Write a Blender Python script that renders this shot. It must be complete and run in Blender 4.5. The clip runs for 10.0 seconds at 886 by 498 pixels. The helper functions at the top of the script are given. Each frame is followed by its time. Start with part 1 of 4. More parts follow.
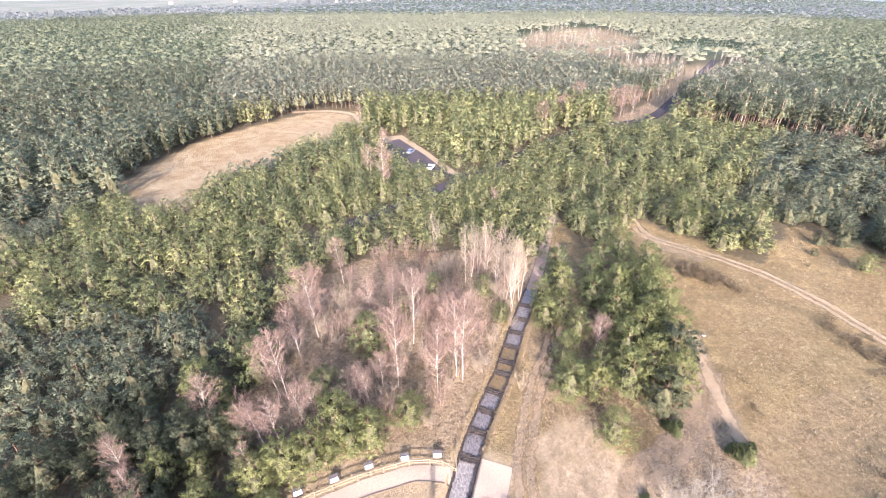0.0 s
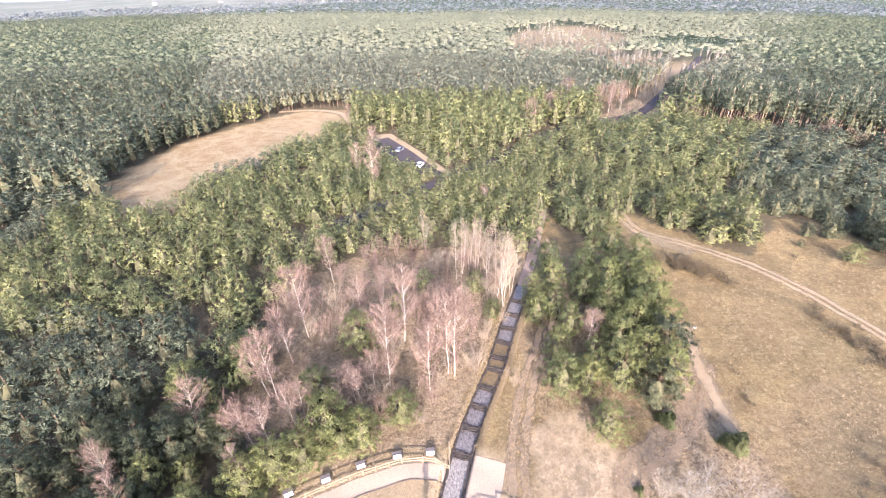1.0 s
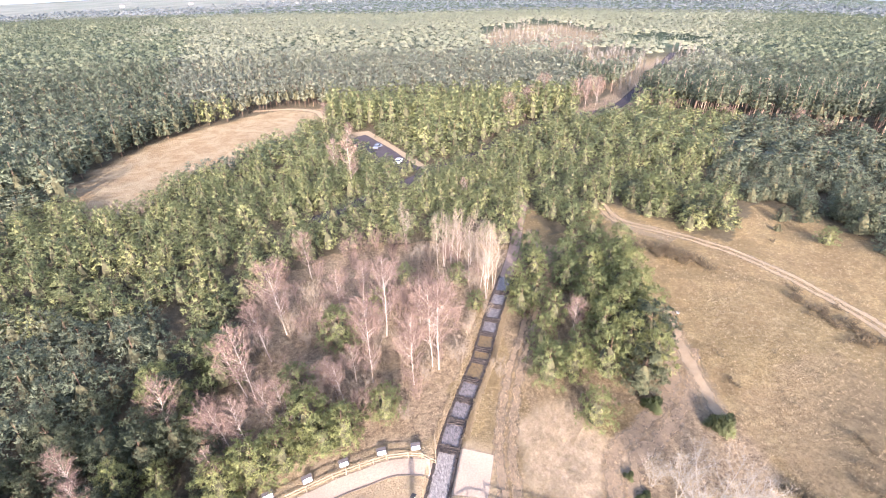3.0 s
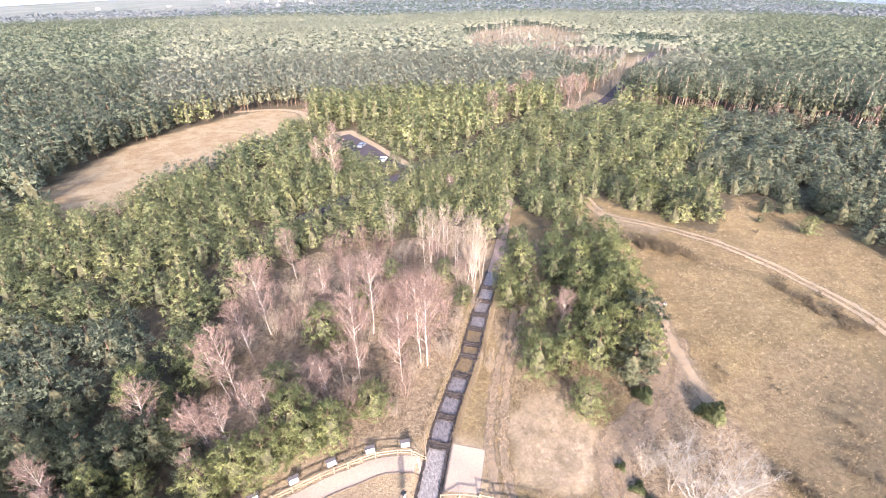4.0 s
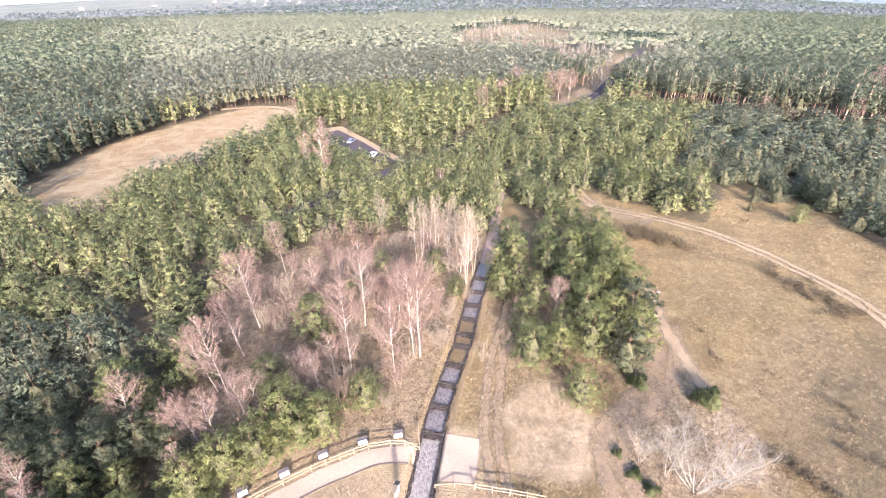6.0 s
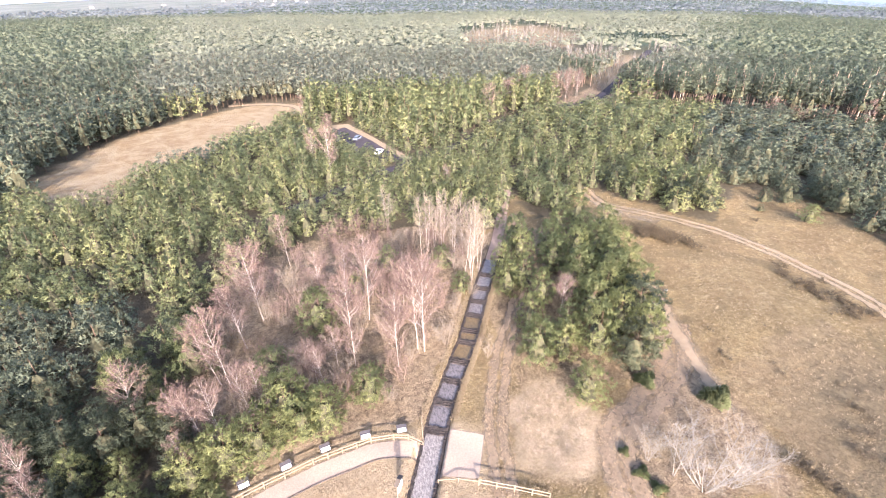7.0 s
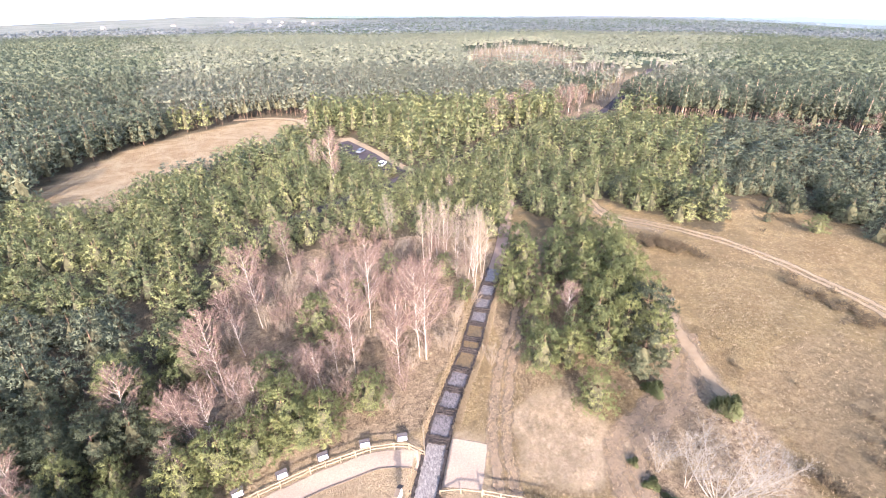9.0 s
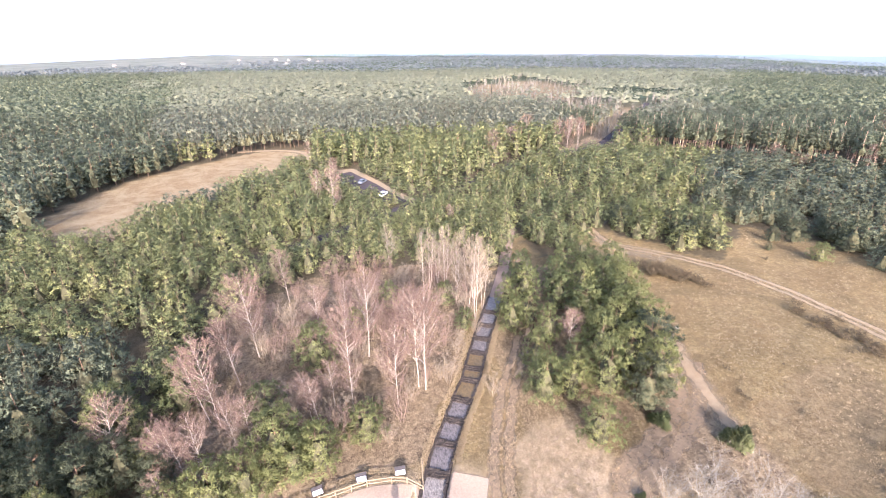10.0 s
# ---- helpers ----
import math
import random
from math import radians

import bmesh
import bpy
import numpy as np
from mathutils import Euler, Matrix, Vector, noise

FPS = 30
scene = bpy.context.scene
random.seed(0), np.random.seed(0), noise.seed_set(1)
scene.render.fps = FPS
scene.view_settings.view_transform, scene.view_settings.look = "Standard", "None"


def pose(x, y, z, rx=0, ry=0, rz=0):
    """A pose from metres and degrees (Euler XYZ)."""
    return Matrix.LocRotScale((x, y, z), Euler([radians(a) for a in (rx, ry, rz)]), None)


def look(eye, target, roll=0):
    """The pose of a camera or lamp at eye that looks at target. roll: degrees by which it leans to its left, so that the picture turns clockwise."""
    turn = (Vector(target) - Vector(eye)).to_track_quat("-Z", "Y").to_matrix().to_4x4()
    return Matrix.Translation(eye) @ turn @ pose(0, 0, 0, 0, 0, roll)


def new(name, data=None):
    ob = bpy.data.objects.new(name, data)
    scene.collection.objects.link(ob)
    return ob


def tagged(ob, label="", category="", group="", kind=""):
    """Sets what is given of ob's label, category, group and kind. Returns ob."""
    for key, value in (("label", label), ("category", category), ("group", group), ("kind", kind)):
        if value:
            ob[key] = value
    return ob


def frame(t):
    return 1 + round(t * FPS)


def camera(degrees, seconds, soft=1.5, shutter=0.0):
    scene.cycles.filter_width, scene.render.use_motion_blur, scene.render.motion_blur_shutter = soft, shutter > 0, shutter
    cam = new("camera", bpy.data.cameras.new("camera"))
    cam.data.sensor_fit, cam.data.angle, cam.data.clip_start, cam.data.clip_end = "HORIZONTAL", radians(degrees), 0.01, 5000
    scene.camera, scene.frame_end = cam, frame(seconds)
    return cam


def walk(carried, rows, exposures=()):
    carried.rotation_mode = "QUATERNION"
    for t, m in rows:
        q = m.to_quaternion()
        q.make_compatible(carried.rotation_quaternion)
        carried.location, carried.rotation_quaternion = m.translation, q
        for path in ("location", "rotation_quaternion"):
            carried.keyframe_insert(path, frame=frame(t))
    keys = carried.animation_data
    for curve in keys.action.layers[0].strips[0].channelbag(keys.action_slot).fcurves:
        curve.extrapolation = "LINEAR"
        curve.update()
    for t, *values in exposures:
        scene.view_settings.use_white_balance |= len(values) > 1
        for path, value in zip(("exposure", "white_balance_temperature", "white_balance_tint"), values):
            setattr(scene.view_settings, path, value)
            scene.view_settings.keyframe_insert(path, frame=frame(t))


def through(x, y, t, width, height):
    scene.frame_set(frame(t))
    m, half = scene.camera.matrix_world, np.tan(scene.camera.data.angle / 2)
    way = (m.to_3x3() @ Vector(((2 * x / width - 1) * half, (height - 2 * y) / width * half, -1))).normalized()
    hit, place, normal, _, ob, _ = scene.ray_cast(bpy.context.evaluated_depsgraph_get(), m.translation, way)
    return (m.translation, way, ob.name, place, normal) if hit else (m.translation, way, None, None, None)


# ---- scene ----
cam = camera(87.0, 10.0, 1.1)
PATH = [
    (0, (-0.971, -2.634, 52.905), (-0.854, -0.891, 51.93), 0.3),
    (0.5, (-0.855, -2.516, 52.565), (-0.719, -0.775, 51.59), 0.1),
    (1, (-0.751, -2.346, 52.114), (-0.597, -0.608, 51.138), 0.0),
    (1.5, (-0.673, -2.166, 51.615), (-0.497, -0.429, 50.639), -0.1),
    (2, (-0.604, -2.033, 51.11), (-0.412, -0.298, 50.134), -0.1),
    (2.5, (-0.578, -1.894, 50.609), (-0.369, -0.161, 49.634), -0.2),
    (4, (-0.589, -1.404, 48.386), (-0.298, 0.323, 47.42), -0.3),
    (4.5, (-0.599, -1.366, 47.906), (-0.28, 0.357, 46.941), -0.4),
    (5, (-0.627, -1.384, 47.454), (-0.293, 0.336, 46.489), -0.4),
    (5.5, (-0.631, -1.368, 47.055), (-0.298, 0.35, 46.088), -0.4),
    (7, (-0.794, -1.172, 45.301), (-0.485, 0.554, 44.339), -0.0),
    (7.5, (-0.882, -1.088, 44.881), (-0.578, 0.638, 43.919), 0.1),
    (8, (-0.876, -1.032, 44.417), (-0.574, 0.696, 43.456), 0.1),
    (8.5, (-0.882, -1.026, 43.877), (-0.579, 0.706, 42.923), 0.1),
    (9, (-0.794, -1.025, 43.322), (-0.49, 0.737, 42.426), 0.1),
    (9.5, (-0.667, -0.934, 42.849), (-0.361, 0.862, 42.024), 0.1),
    (10, (-0.574, -0.907, 42.506), (-0.266, 0.912, 41.733), -0.0),
]
walk(cam, [(t, look(eye, target, roll)) for t, eye, target, roll in PATH], [(0.0, 3.2, 6060, 26.0), (8.5, 3.2, 6060, 26.0), (9.3, 3.13, 6060, 26.0), (10.0, 3.02, 6060, 26.0)])

# ---- world, sun, exposure ----
SUN_ELEV = 21.0      # degrees above the horizon
SUN_AZ = 183.0       # clockwise from +y: the sun stands behind the first view

world = bpy.data.worlds.new("sky")
scene.world = world
world.use_nodes = True
wn = world.node_tree
sky = wn.nodes.new("ShaderNodeTexSky")
sky.sky_type = "NISHITA"
sky.sun_disc = False
sky.sun_elevation = radians(SUN_ELEV)
sky.sun_rotation = radians(SUN_AZ)
sky.air_density, sky.dust_density, sky.ozone_density = 1.0, 2.2, 1.0
wn.nodes["Background"].inputs[1].default_value = 0.15
wn.links.new(sky.outputs[0], wn.nodes["Background"].inputs[0])

sun = new("sun", bpy.data.lights.new("sun", "SUN"))
sun.data.energy, sun.data.angle, sun.data.color = 3.3, radians(0.6), (1.0, 0.93, 0.82)
toward = Vector((math.sin(radians(SUN_AZ)) * math.cos(radians(SUN_ELEV)), math.cos(radians(SUN_AZ)) * math.cos(radians(SUN_ELEV)), math.sin(radians(SUN_ELEV))))
sun.matrix_world = Matrix.Translation((0, -40, 90)) @ toward.to_track_quat("Z", "Y").to_matrix().to_4x4()


# ---- materials ----
class Nodes:
    """A short hand for node trees."""

    def __init__(self, name, rough=0.9, spec=0.2):
        self.mat = bpy.data.materials.new(name)
        self.mat.use_nodes = True
        self.t = self.mat.node_tree
        self.bsdf = self.t.nodes["Principled BSDF"]
        self.bsdf.inputs["Roughness"].default_value = rough
        self.bsdf.inputs["Specular IOR Level"].default_value = spec

    def put(self, socket, value):
        if isinstance(value, bpy.types.NodeSocket):
            self.t.links.new(value, socket)
        elif isinstance(value, (tuple, list)) and len(value) == 3 and socket.type == "RGBA":
            socket.default_value = (*value, 1)
        else:
            socket.default_value = value

    def pos(self):
        return self.t.nodes.new("ShaderNodeNewGeometry").outputs["Position"]

    def island(self):
        return self.t.nodes.new("ShaderNodeNewGeometry").outputs["Random Per Island"]

    def each(self):
        return self.t.nodes.new("ShaderNodeObjectInfo").outputs["Random"]

    def attr(self, name):
        n = self.t.nodes.new("ShaderNodeAttribute")
        n.attribute_name = name
        return n.outputs["Fac"]

    def noise(self, scale, detail=3.0, rough=0.55, vec=None, warp=0.0):
        n = self.t.nodes.new("ShaderNodeTexNoise")
        n.inputs["Scale"].default_value, n.inputs["Detail"].default_value, n.inputs["Roughness"].default_value = scale, detail, rough
        n.inputs["Distortion"].default_value = warp
        self.put(n.inputs["Vector"], self.pos() if vec is None else vec)
        return n.outputs["Fac"]

    def ramp(self, fac, lo, hi):
        n = self.t.nodes.new("ShaderNodeMapRange")
        n.clamp = True
        self.put(n.inputs[0], fac)
        n.inputs[1].default_value, n.inputs[2].default_value = lo, hi
        return n.outputs[0]

    def math(self, op, a, b=0.0):
        n = self.t.nodes.new("ShaderNodeMath")
        n.operation = op
        self.put(n.inputs[0], a)
        self.put(n.inputs[1], b)
        return n.outputs[0]

    def mix(self, fac, a, b):
        n = self.t.nodes.new("ShaderNodeMix")
        n.data_type = "RGBA"
        self.put(n.inputs[0], fac)
        self.put(n.inputs[6], a)
        self.put(n.inputs[7], b)
        return n.outputs[2]

    def bump(self, height, strength, distance):
        n = self.t.nodes.new("ShaderNodeBump")
        n.inputs["Strength"].default_value, n.inputs["Distance"].default_value = strength, distance
        self.put(n.inputs["Height"], height)
        self.put(self.bsdf.inputs["Normal"], n.outputs[0])

    def colour(self, value):
        self.put(self.bsdf.inputs["Base Color"], value)
        return self.mat


def foliage(name, dark, mid, light, through=0.5):
    """Needles or leaves: each tree has its own tone, each tuft varies about it, and some light passes through."""
    m = Nodes(name, 0.7, 0.2)
    tree = m.math("FRACT", m.math("ADD", m.attr("tint"), m.each()))
    c = m.mix(tree, dark, mid)
    c = m.mix(m.math("MULTIPLY", m.island(), 0.18), c, light)
    c = m.mix(m.math("MULTIPLY", m.ramp(m.noise(0.9, 3), 0.5, 0.7), 0.35), c, tuple(v * 0.6 for v in dark))
    m.colour(c)
    t = m.t.nodes.new("ShaderNodeBsdfTranslucent")
    m.put(t.inputs[0], c)
    mx = m.t.nodes.new("ShaderNodeMixShader")
    mx.inputs[0].default_value = through
    m.t.links.new(m.bsdf.outputs[0], mx.inputs[1])
    m.t.links.new(t.outputs[0], mx.inputs[2])
    m.t.links.new(mx.outputs[0], m.t.nodes["Material Output"].inputs[0])
    return m.mat


def plain(name, a, b, scale, rough=0.8, spec=0.3, bump=0.0, metal=0.0):
    m = Nodes(name, rough, spec)
    m.bsdf.inputs["Metallic"].default_value = metal
    n = m.noise(scale, 5)
    m.colour(m.mix(m.ramp(n, 0.3, 0.7), a, b))
    if bump:
        m.bump(m.noise(scale * 3, 4), 0.6, bump)
    return m.mat


PINE = foliage("pine_needles", (0.094, 0.111, 0.05), (0.192, 0.194, 0.078), (0.22, 0.22, 0.102))
PINE_NEAR = foliage("fresh_pine_needles", (0.088, 0.104, 0.042), (0.168, 0.174, 0.065), (0.206, 0.208, 0.088))
# Blue-green variety, its colour darkened further to imitate shade.
PINE_BLUE_SHADED = foliage("shaded_blue_green_needles", (0.042, 0.053, 0.031), (0.074, 0.082, 0.044), (0.105, 0.113, 0.064))
# Far pines: paler and bluer than PINE, with distance haze in the colour.
PINE_FAR_HAZED = foliage("far_needles", (0.125, 0.135, 0.094), (0.18, 0.18, 0.118), (0.2, 0.2, 0.138))
# Dark green of the tall stand; elsewhere this colour stands in for shade.
PINE_TALL = foliage("dark_pine_needles", (0.064, 0.08, 0.049), (0.118, 0.128, 0.078), (0.14, 0.15, 0.095))
# Distance haze over the horizon woods is mixed into this bluish base colour.
PINE_HAZY = foliage("haze_blue_needles", (0.085, 0.1, 0.1), (0.12, 0.13, 0.135), (0.135, 0.145, 0.148))
BUSH_GREEN = foliage("bush_leaves", (0.075, 0.09, 0.035), (0.115, 0.118, 0.05), (0.15, 0.15, 0.07))
# Inner crown mass; its dark brown partly stands in for shade between needles.
SHADED_TWIGS = plain("shaded_inner_twigs", (0.03, 0.03, 0.017), (0.06, 0.056, 0.03), 4, 0.95, 0.1)
PINE_BARK = plain("pine_bark", (0.0655, 0.0428, 0.0302), (0.121, 0.0756, 0.0504), 6, 0.95, 0.1, 0.02)
SCRUB = plain("scrub_twigs", (0.042, 0.033, 0.02), (0.078, 0.06, 0.036), 1.5, 0.95, 0.1)
ORANGE_BARK = plain("orange_pine_bark", (0.2, 0.14, 0.1), (0.3, 0.21, 0.15), 3, 0.9, 0.1)
TWIG = plain("birch_twigs", (0.076, 0.051, 0.041), (0.114, 0.079, 0.062), 0.6, 0.9, 0.1)
TWIG_PALE = plain("pale_twigs", (0.105, 0.083, 0.059), (0.145, 0.118, 0.087), 0.6, 0.9, 0.1)
TWIG_GREY = plain("grey_twigs", (0.125, 0.111, 0.09), (0.175, 0.156, 0.126), 0.6, 0.9, 0.1)


def birch_bark():
    m = Nodes("birch_bark", 0.7, 0.25)
    st = m.t.nodes.new("ShaderNodeMapping")
    st.inputs["Scale"].default_value = (2.0, 2.0, 9.0)
    m.put(st.inputs[0], m.pos())
    n = m.noise(1.6, 5, 0.7, st.outputs[0])
    c = m.mix(m.ramp(n, 0.62, 0.72), (0.21, 0.176, 0.145), (0.0554, 0.0428, 0.0328))
    return m.colour(c)


BIRCH_BARK = birch_bark()


def ground_material():
    m = Nodes("heath_ground", 0.95, 0.1)
    big, mid, fine, grain = m.noise(0.035, 4), m.noise(0.16, 6, 0.7, None, 0.6), m.noise(1.1, 8, 0.78, None, 0.8), m.noise(5.0, 4, 0.75)
    tuss = m.noise(0.5, 8, 0.78, None, 1.2)
    straw = m.mix(m.ramp(fine, 0.4, 0.6), (0.138, 0.096, 0.0449), (0.218, 0.166, 0.0825))
    grass = m.mix(m.ramp(grain, 0.4, 0.66), straw, (0.092, 0.0644, 0.0294))
    grass = m.mix(m.math("MULTIPLY", m.ramp(tuss, 0.5, 0.68), 0.7), grass, (0.0859, 0.0612, 0.0279))
    brown = m.mix(m.ramp(fine, 0.35, 0.65), (0.0768, 0.0513, 0.0243), (0.13, 0.0917, 0.0441))
    olive = m.mix(m.ramp(fine, 0.35, 0.7), (0.0768, 0.0593, 0.0236), (0.126, 0.096, 0.0434))
    c = m.mix(m.ramp(mid, 0.43, 0.63), grass, brown)
    c = m.mix(m.math("MULTIPLY", m.ramp(big, 0.47, 0.6), 0.4), c, olive)
    c = m.mix(m.math("MULTIPLY", m.ramp(m.noise(0.3, 5, 0.75, None, 2.0), 0.53, 0.66), 0.45), c, (0.154, 0.12, 0.0638))
    c = m.mix(m.math("MULTIPLY", m.ramp(m.noise(0.7, 7, 0.75, None, 0.5), 0.58, 0.68), 0.5), c, (0.0537, 0.0403, 0.0191))
    c = m.mix(m.math("MULTIPLY", m.ramp(m.noise(0.55, 7, 0.75, None, 0.9), 0.57, 0.68), 0.6), c, (0.192, 0.148, 0.0825))
    c = m.mix(m.math("MULTIPLY", m.ramp(m.noise(2.3, 3, 0.6), 0.56, 0.64), 0.5), c, (0.0728, 0.0533, 0.0257))
    c = m.mix(m.math("MULTIPLY", m.ramp(m.noise(1.7, 3, 0.6, None, 0.4), 0.58, 0.66), 0.5), c, (0.215, 0.17, 0.0997))
    c = m.mix(m.math("MULTIPLY", m.ramp(m.noise(0.085, 6, 0.65, None, 0.8), 0.49, 0.6), 0.7), c, m.mix(m.ramp(fine, 0.35, 0.65), (0.0652, 0.0482, 0.0228), (0.107, 0.0791, 0.039)))
    # Leaf litter brown, also used to paint the bare trees' shadow.
    litter_shade = m.mix(m.ramp(fine, 0.38, 0.62), (0.0646, 0.0446, 0.027), (0.19, 0.141, 0.0854))
    litter_shade = m.mix(m.math("MULTIPLY", m.ramp(m.noise(2.6, 4, 0.7, None, 1.0), 0.52, 0.62), 0.6), litter_shade, (0.228, 0.179, 0.113))
    c = m.mix(m.math("MULTIPLY", m.attr("litter_shade"), m.ramp(mid, 0.2, 0.45)), c, litter_shade)
    sand = m.mix(m.ramp(m.noise(0.11, 6, 0.75, None, 1.2), 0.38, 0.6), m.mix(m.ramp(fine, 0.35, 0.65), (0.115, 0.075, 0.0368), (0.158, 0.109, 0.0552)), m.mix(m.ramp(fine, 0.35, 0.65), (0.169, 0.126, 0.0717), (0.222, 0.178, 0.11)))
    c = m.mix(m.math("MULTIPLY", m.attr("sand"), m.ramp(mid, 0.12, 0.42)), c, sand)
    tussock = m.mix(m.ramp(m.noise(2.8, 7, 0.75, None, 0.7), 0.35, 0.65), (0.225, 0.166, 0.102), (0.345, 0.27, 0.182))
    c = m.mix(m.math("MULTIPLY", m.attr("pale"), m.ramp(fine, 0.25, 0.45)), c, tussock)
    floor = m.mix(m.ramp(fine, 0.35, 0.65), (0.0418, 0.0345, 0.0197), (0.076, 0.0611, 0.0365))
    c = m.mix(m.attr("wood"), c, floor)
    green = m.mix(m.ramp(m.noise(0.02, 5, 0.7), 0.35, 0.65), (0.023, 0.0335, 0.0148), (0.0383, 0.0474, 0.0221))
    c = m.mix(m.attr("far"), c, green)
    pale = m.mix(m.ramp(m.noise(0.006, 3), 0.4, 0.6), (0.096, 0.0924, 0.0737), (0.0652, 0.0711, 0.0515))
    c = m.mix(m.attr("farm"), c, pale)
    m.bump(m.math("ADD", fine, m.math("MULTIPLY", grain, 0.6)), 1.0, 0.55)
    return m.colour(c)


GROUND = ground_material()


def ribbon_material(name, a, b, ruts=0.0, soft=0.5, scale=1.2, rough=0.95, bump=0.04, spec=0.1, wide=0.3, most=1.0):
    """Trodden or paved surface; frays out towards its edges (attribute edge: 0 in the middle, 1 at the rim)."""
    m = Nodes(name, rough, spec)
    fine = m.noise(scale, 6, 0.65)
    c = m.mix(m.ramp(fine, 0.3, 0.7), a, b)
    m.colour(m.mix(m.math("MULTIPLY", m.ramp(m.noise(9, 3), 0.4, 0.7), 0.35), c, tuple(v * 0.65 for v in a)))
    m.bump(m.noise(6, 5), 0.7, bump)
    e = m.attr("edge")
    if ruts:
        d = m.math("ABSOLUTE", m.math("SUBTRACT", e, 0.45))
        keep = m.ramp(m.math("ADD", d, m.math("MULTIPLY", m.noise(0.7, 4), ruts)), wide + ruts * 0.65, wide - 0.14 + ruts * 0.5)
    else:
        keep = m.ramp(m.math("ADD", e, m.math("MULTIPLY", m.noise(0.8, 5), soft)), 1.0 + soft * 0.45, 0.92 - soft * 0.15)
    m.put(m.bsdf.inputs["Alpha"], m.math("MULTIPLY", keep, most))
    return m.mat


TRACK = ribbon_material("sandy_track", (0.123, 0.0898, 0.0534), (0.167, 0.129, 0.0803), 0.6, 0.5, 1.2, 0.95, 0.03, 0.1, 0.36, 0.9)
SPILT_SAND = ribbon_material("spilt_sand", (0.143, 0.104, 0.061), (0.187, 0.142, 0.0878), 0.0, 1.0, 1.2, 0.95, 0.02, 0.1, 0.3, 0.6)
SOFT_SAND = ribbon_material("loose_sand", (0.143, 0.106, 0.0649), (0.191, 0.149, 0.095), 0.0, 0.9)
WORN_SAND = ribbon_material("worn_sand", (0.123, 0.0898, 0.0554), (0.164, 0.126, 0.0803), 0.0, 1.1)
MUD_RUTS = ribbon_material("muddy_ruts", (0.1, 0.072, 0.045), (0.17, 0.125, 0.08), 0.9, 0.5, 2.2, 0.95, 0.015, 0.1, 0.4, 0.8)
FOOTPATH = ribbon_material("mauve_packed_earth", (0.143, 0.0996, 0.0725), (0.183, 0.133, 0.0977), 0.0, 0.2)
GRAVEL = ribbon_material("fine_gravel", (0.153, 0.114, 0.082), (0.218, 0.171, 0.126), 0.0, 0.2, 5.0)
ASPHALT = ribbon_material("old_asphalt", (0.0302, 0.0252, 0.0262), (0.0479, 0.0403, 0.0403), 0.0, 0.25, 0.8, 0.95, 0.01, 0.05)
TIMBER = plain("weathered_timber", (0.101, 0.0791, 0.0504), (0.141, 0.113, 0.0756), 5, 0.85, 0.2, 0.01)
DARK_WOOD = plain("dark_wood", (0.0353, 0.0277, 0.0202), (0.0655, 0.0504, 0.0378), 5, 0.85, 0.2, 0.01)
PANEL = plain("white_panel", (0.66, 0.66, 0.66), (0.76, 0.76, 0.75), 4, 0.5, 0.4)
GREY_BOARD = plain("dark_grey_board", (0.0252, 0.0212, 0.0212), (0.0428, 0.0378, 0.0363), 6, 0.85, 0.2, 0.01)
CONCRETE = plain("pale_concrete", (0.171, 0.156, 0.136), (0.212, 0.197, 0.171), 6, 0.9, 0.2, 0.01)
CAR_WHITE = plain("white_paint", (0.78, 0.78, 0.78), (0.82, 0.82, 0.82), 1, 0.25, 0.5)
CAR_DARK = plain("dark_paint", (0.1, 0.11, 0.135), (0.13, 0.14, 0.165), 1, 0.25, 0.5)
RUBBER = plain("black_rubber", (0.02, 0.02, 0.02), (0.035, 0.035, 0.035), 8, 0.8, 0.3)
GLASS_DARK = plain("car_glass", (0.02, 0.025, 0.03), (0.03, 0.035, 0.04), 2, 0.06, 0.6)
PLASTER = plain("pale_plaster", (0.181, 0.171, 0.161), (0.222, 0.212, 0.202), 0.6, 0.9, 0.2)
ROOF_RED = plain("roof_tiles", (0.151, 0.126, 0.111), (0.181, 0.151, 0.131), 0.8, 0.85, 0.2)
WET_STONE = plain("wet_dark_stone", (0.011, 0.009, 0.008), (0.04, 0.032, 0.026), 2.2, 0.7, 0.12, 0.05)


def water_material(name, a, b, ripple):
    m = Nodes(name, 0.4, 0.2)
    st = m.t.nodes.new("ShaderNodeMapping")
    st.inputs["Rotation"].default_value = (0, 0, radians(24))
    st.inputs["Scale"].default_value = (1.6, 0.8, 1.0)
    m.put(st.inputs[0], m.pos())
    m.colour(m.mix(m.ramp(m.noise(2.6, 6, 0.8, st.outputs[0], 0.3), 0.38, 0.72), a, b))
    m.bump(m.noise(3.2, 5, 0.7, st.outputs[0], 0.3), ripple, 0.12)
    return m.mat


# Pale second tones of WATER and WATER_FAST paint sky glints into the colour.
WATER = water_material("dark_water", (0.022, 0.019, 0.018), (0.16, 0.14, 0.13), 0.8)
WATER_BROWN = water_material("brown_shallows", (0.0403, 0.0277, 0.0111), (0.126, 0.0857, 0.0378), 0.5)
WATER_FAST = water_material("rippled_water", (0.05, 0.043, 0.037), (0.24, 0.215, 0.19), 1.0)


# Weak emission puts distance haze into the far hills' colour.
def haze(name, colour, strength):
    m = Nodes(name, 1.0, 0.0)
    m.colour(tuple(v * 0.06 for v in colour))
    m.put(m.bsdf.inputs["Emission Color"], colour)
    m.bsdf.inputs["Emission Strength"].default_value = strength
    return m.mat


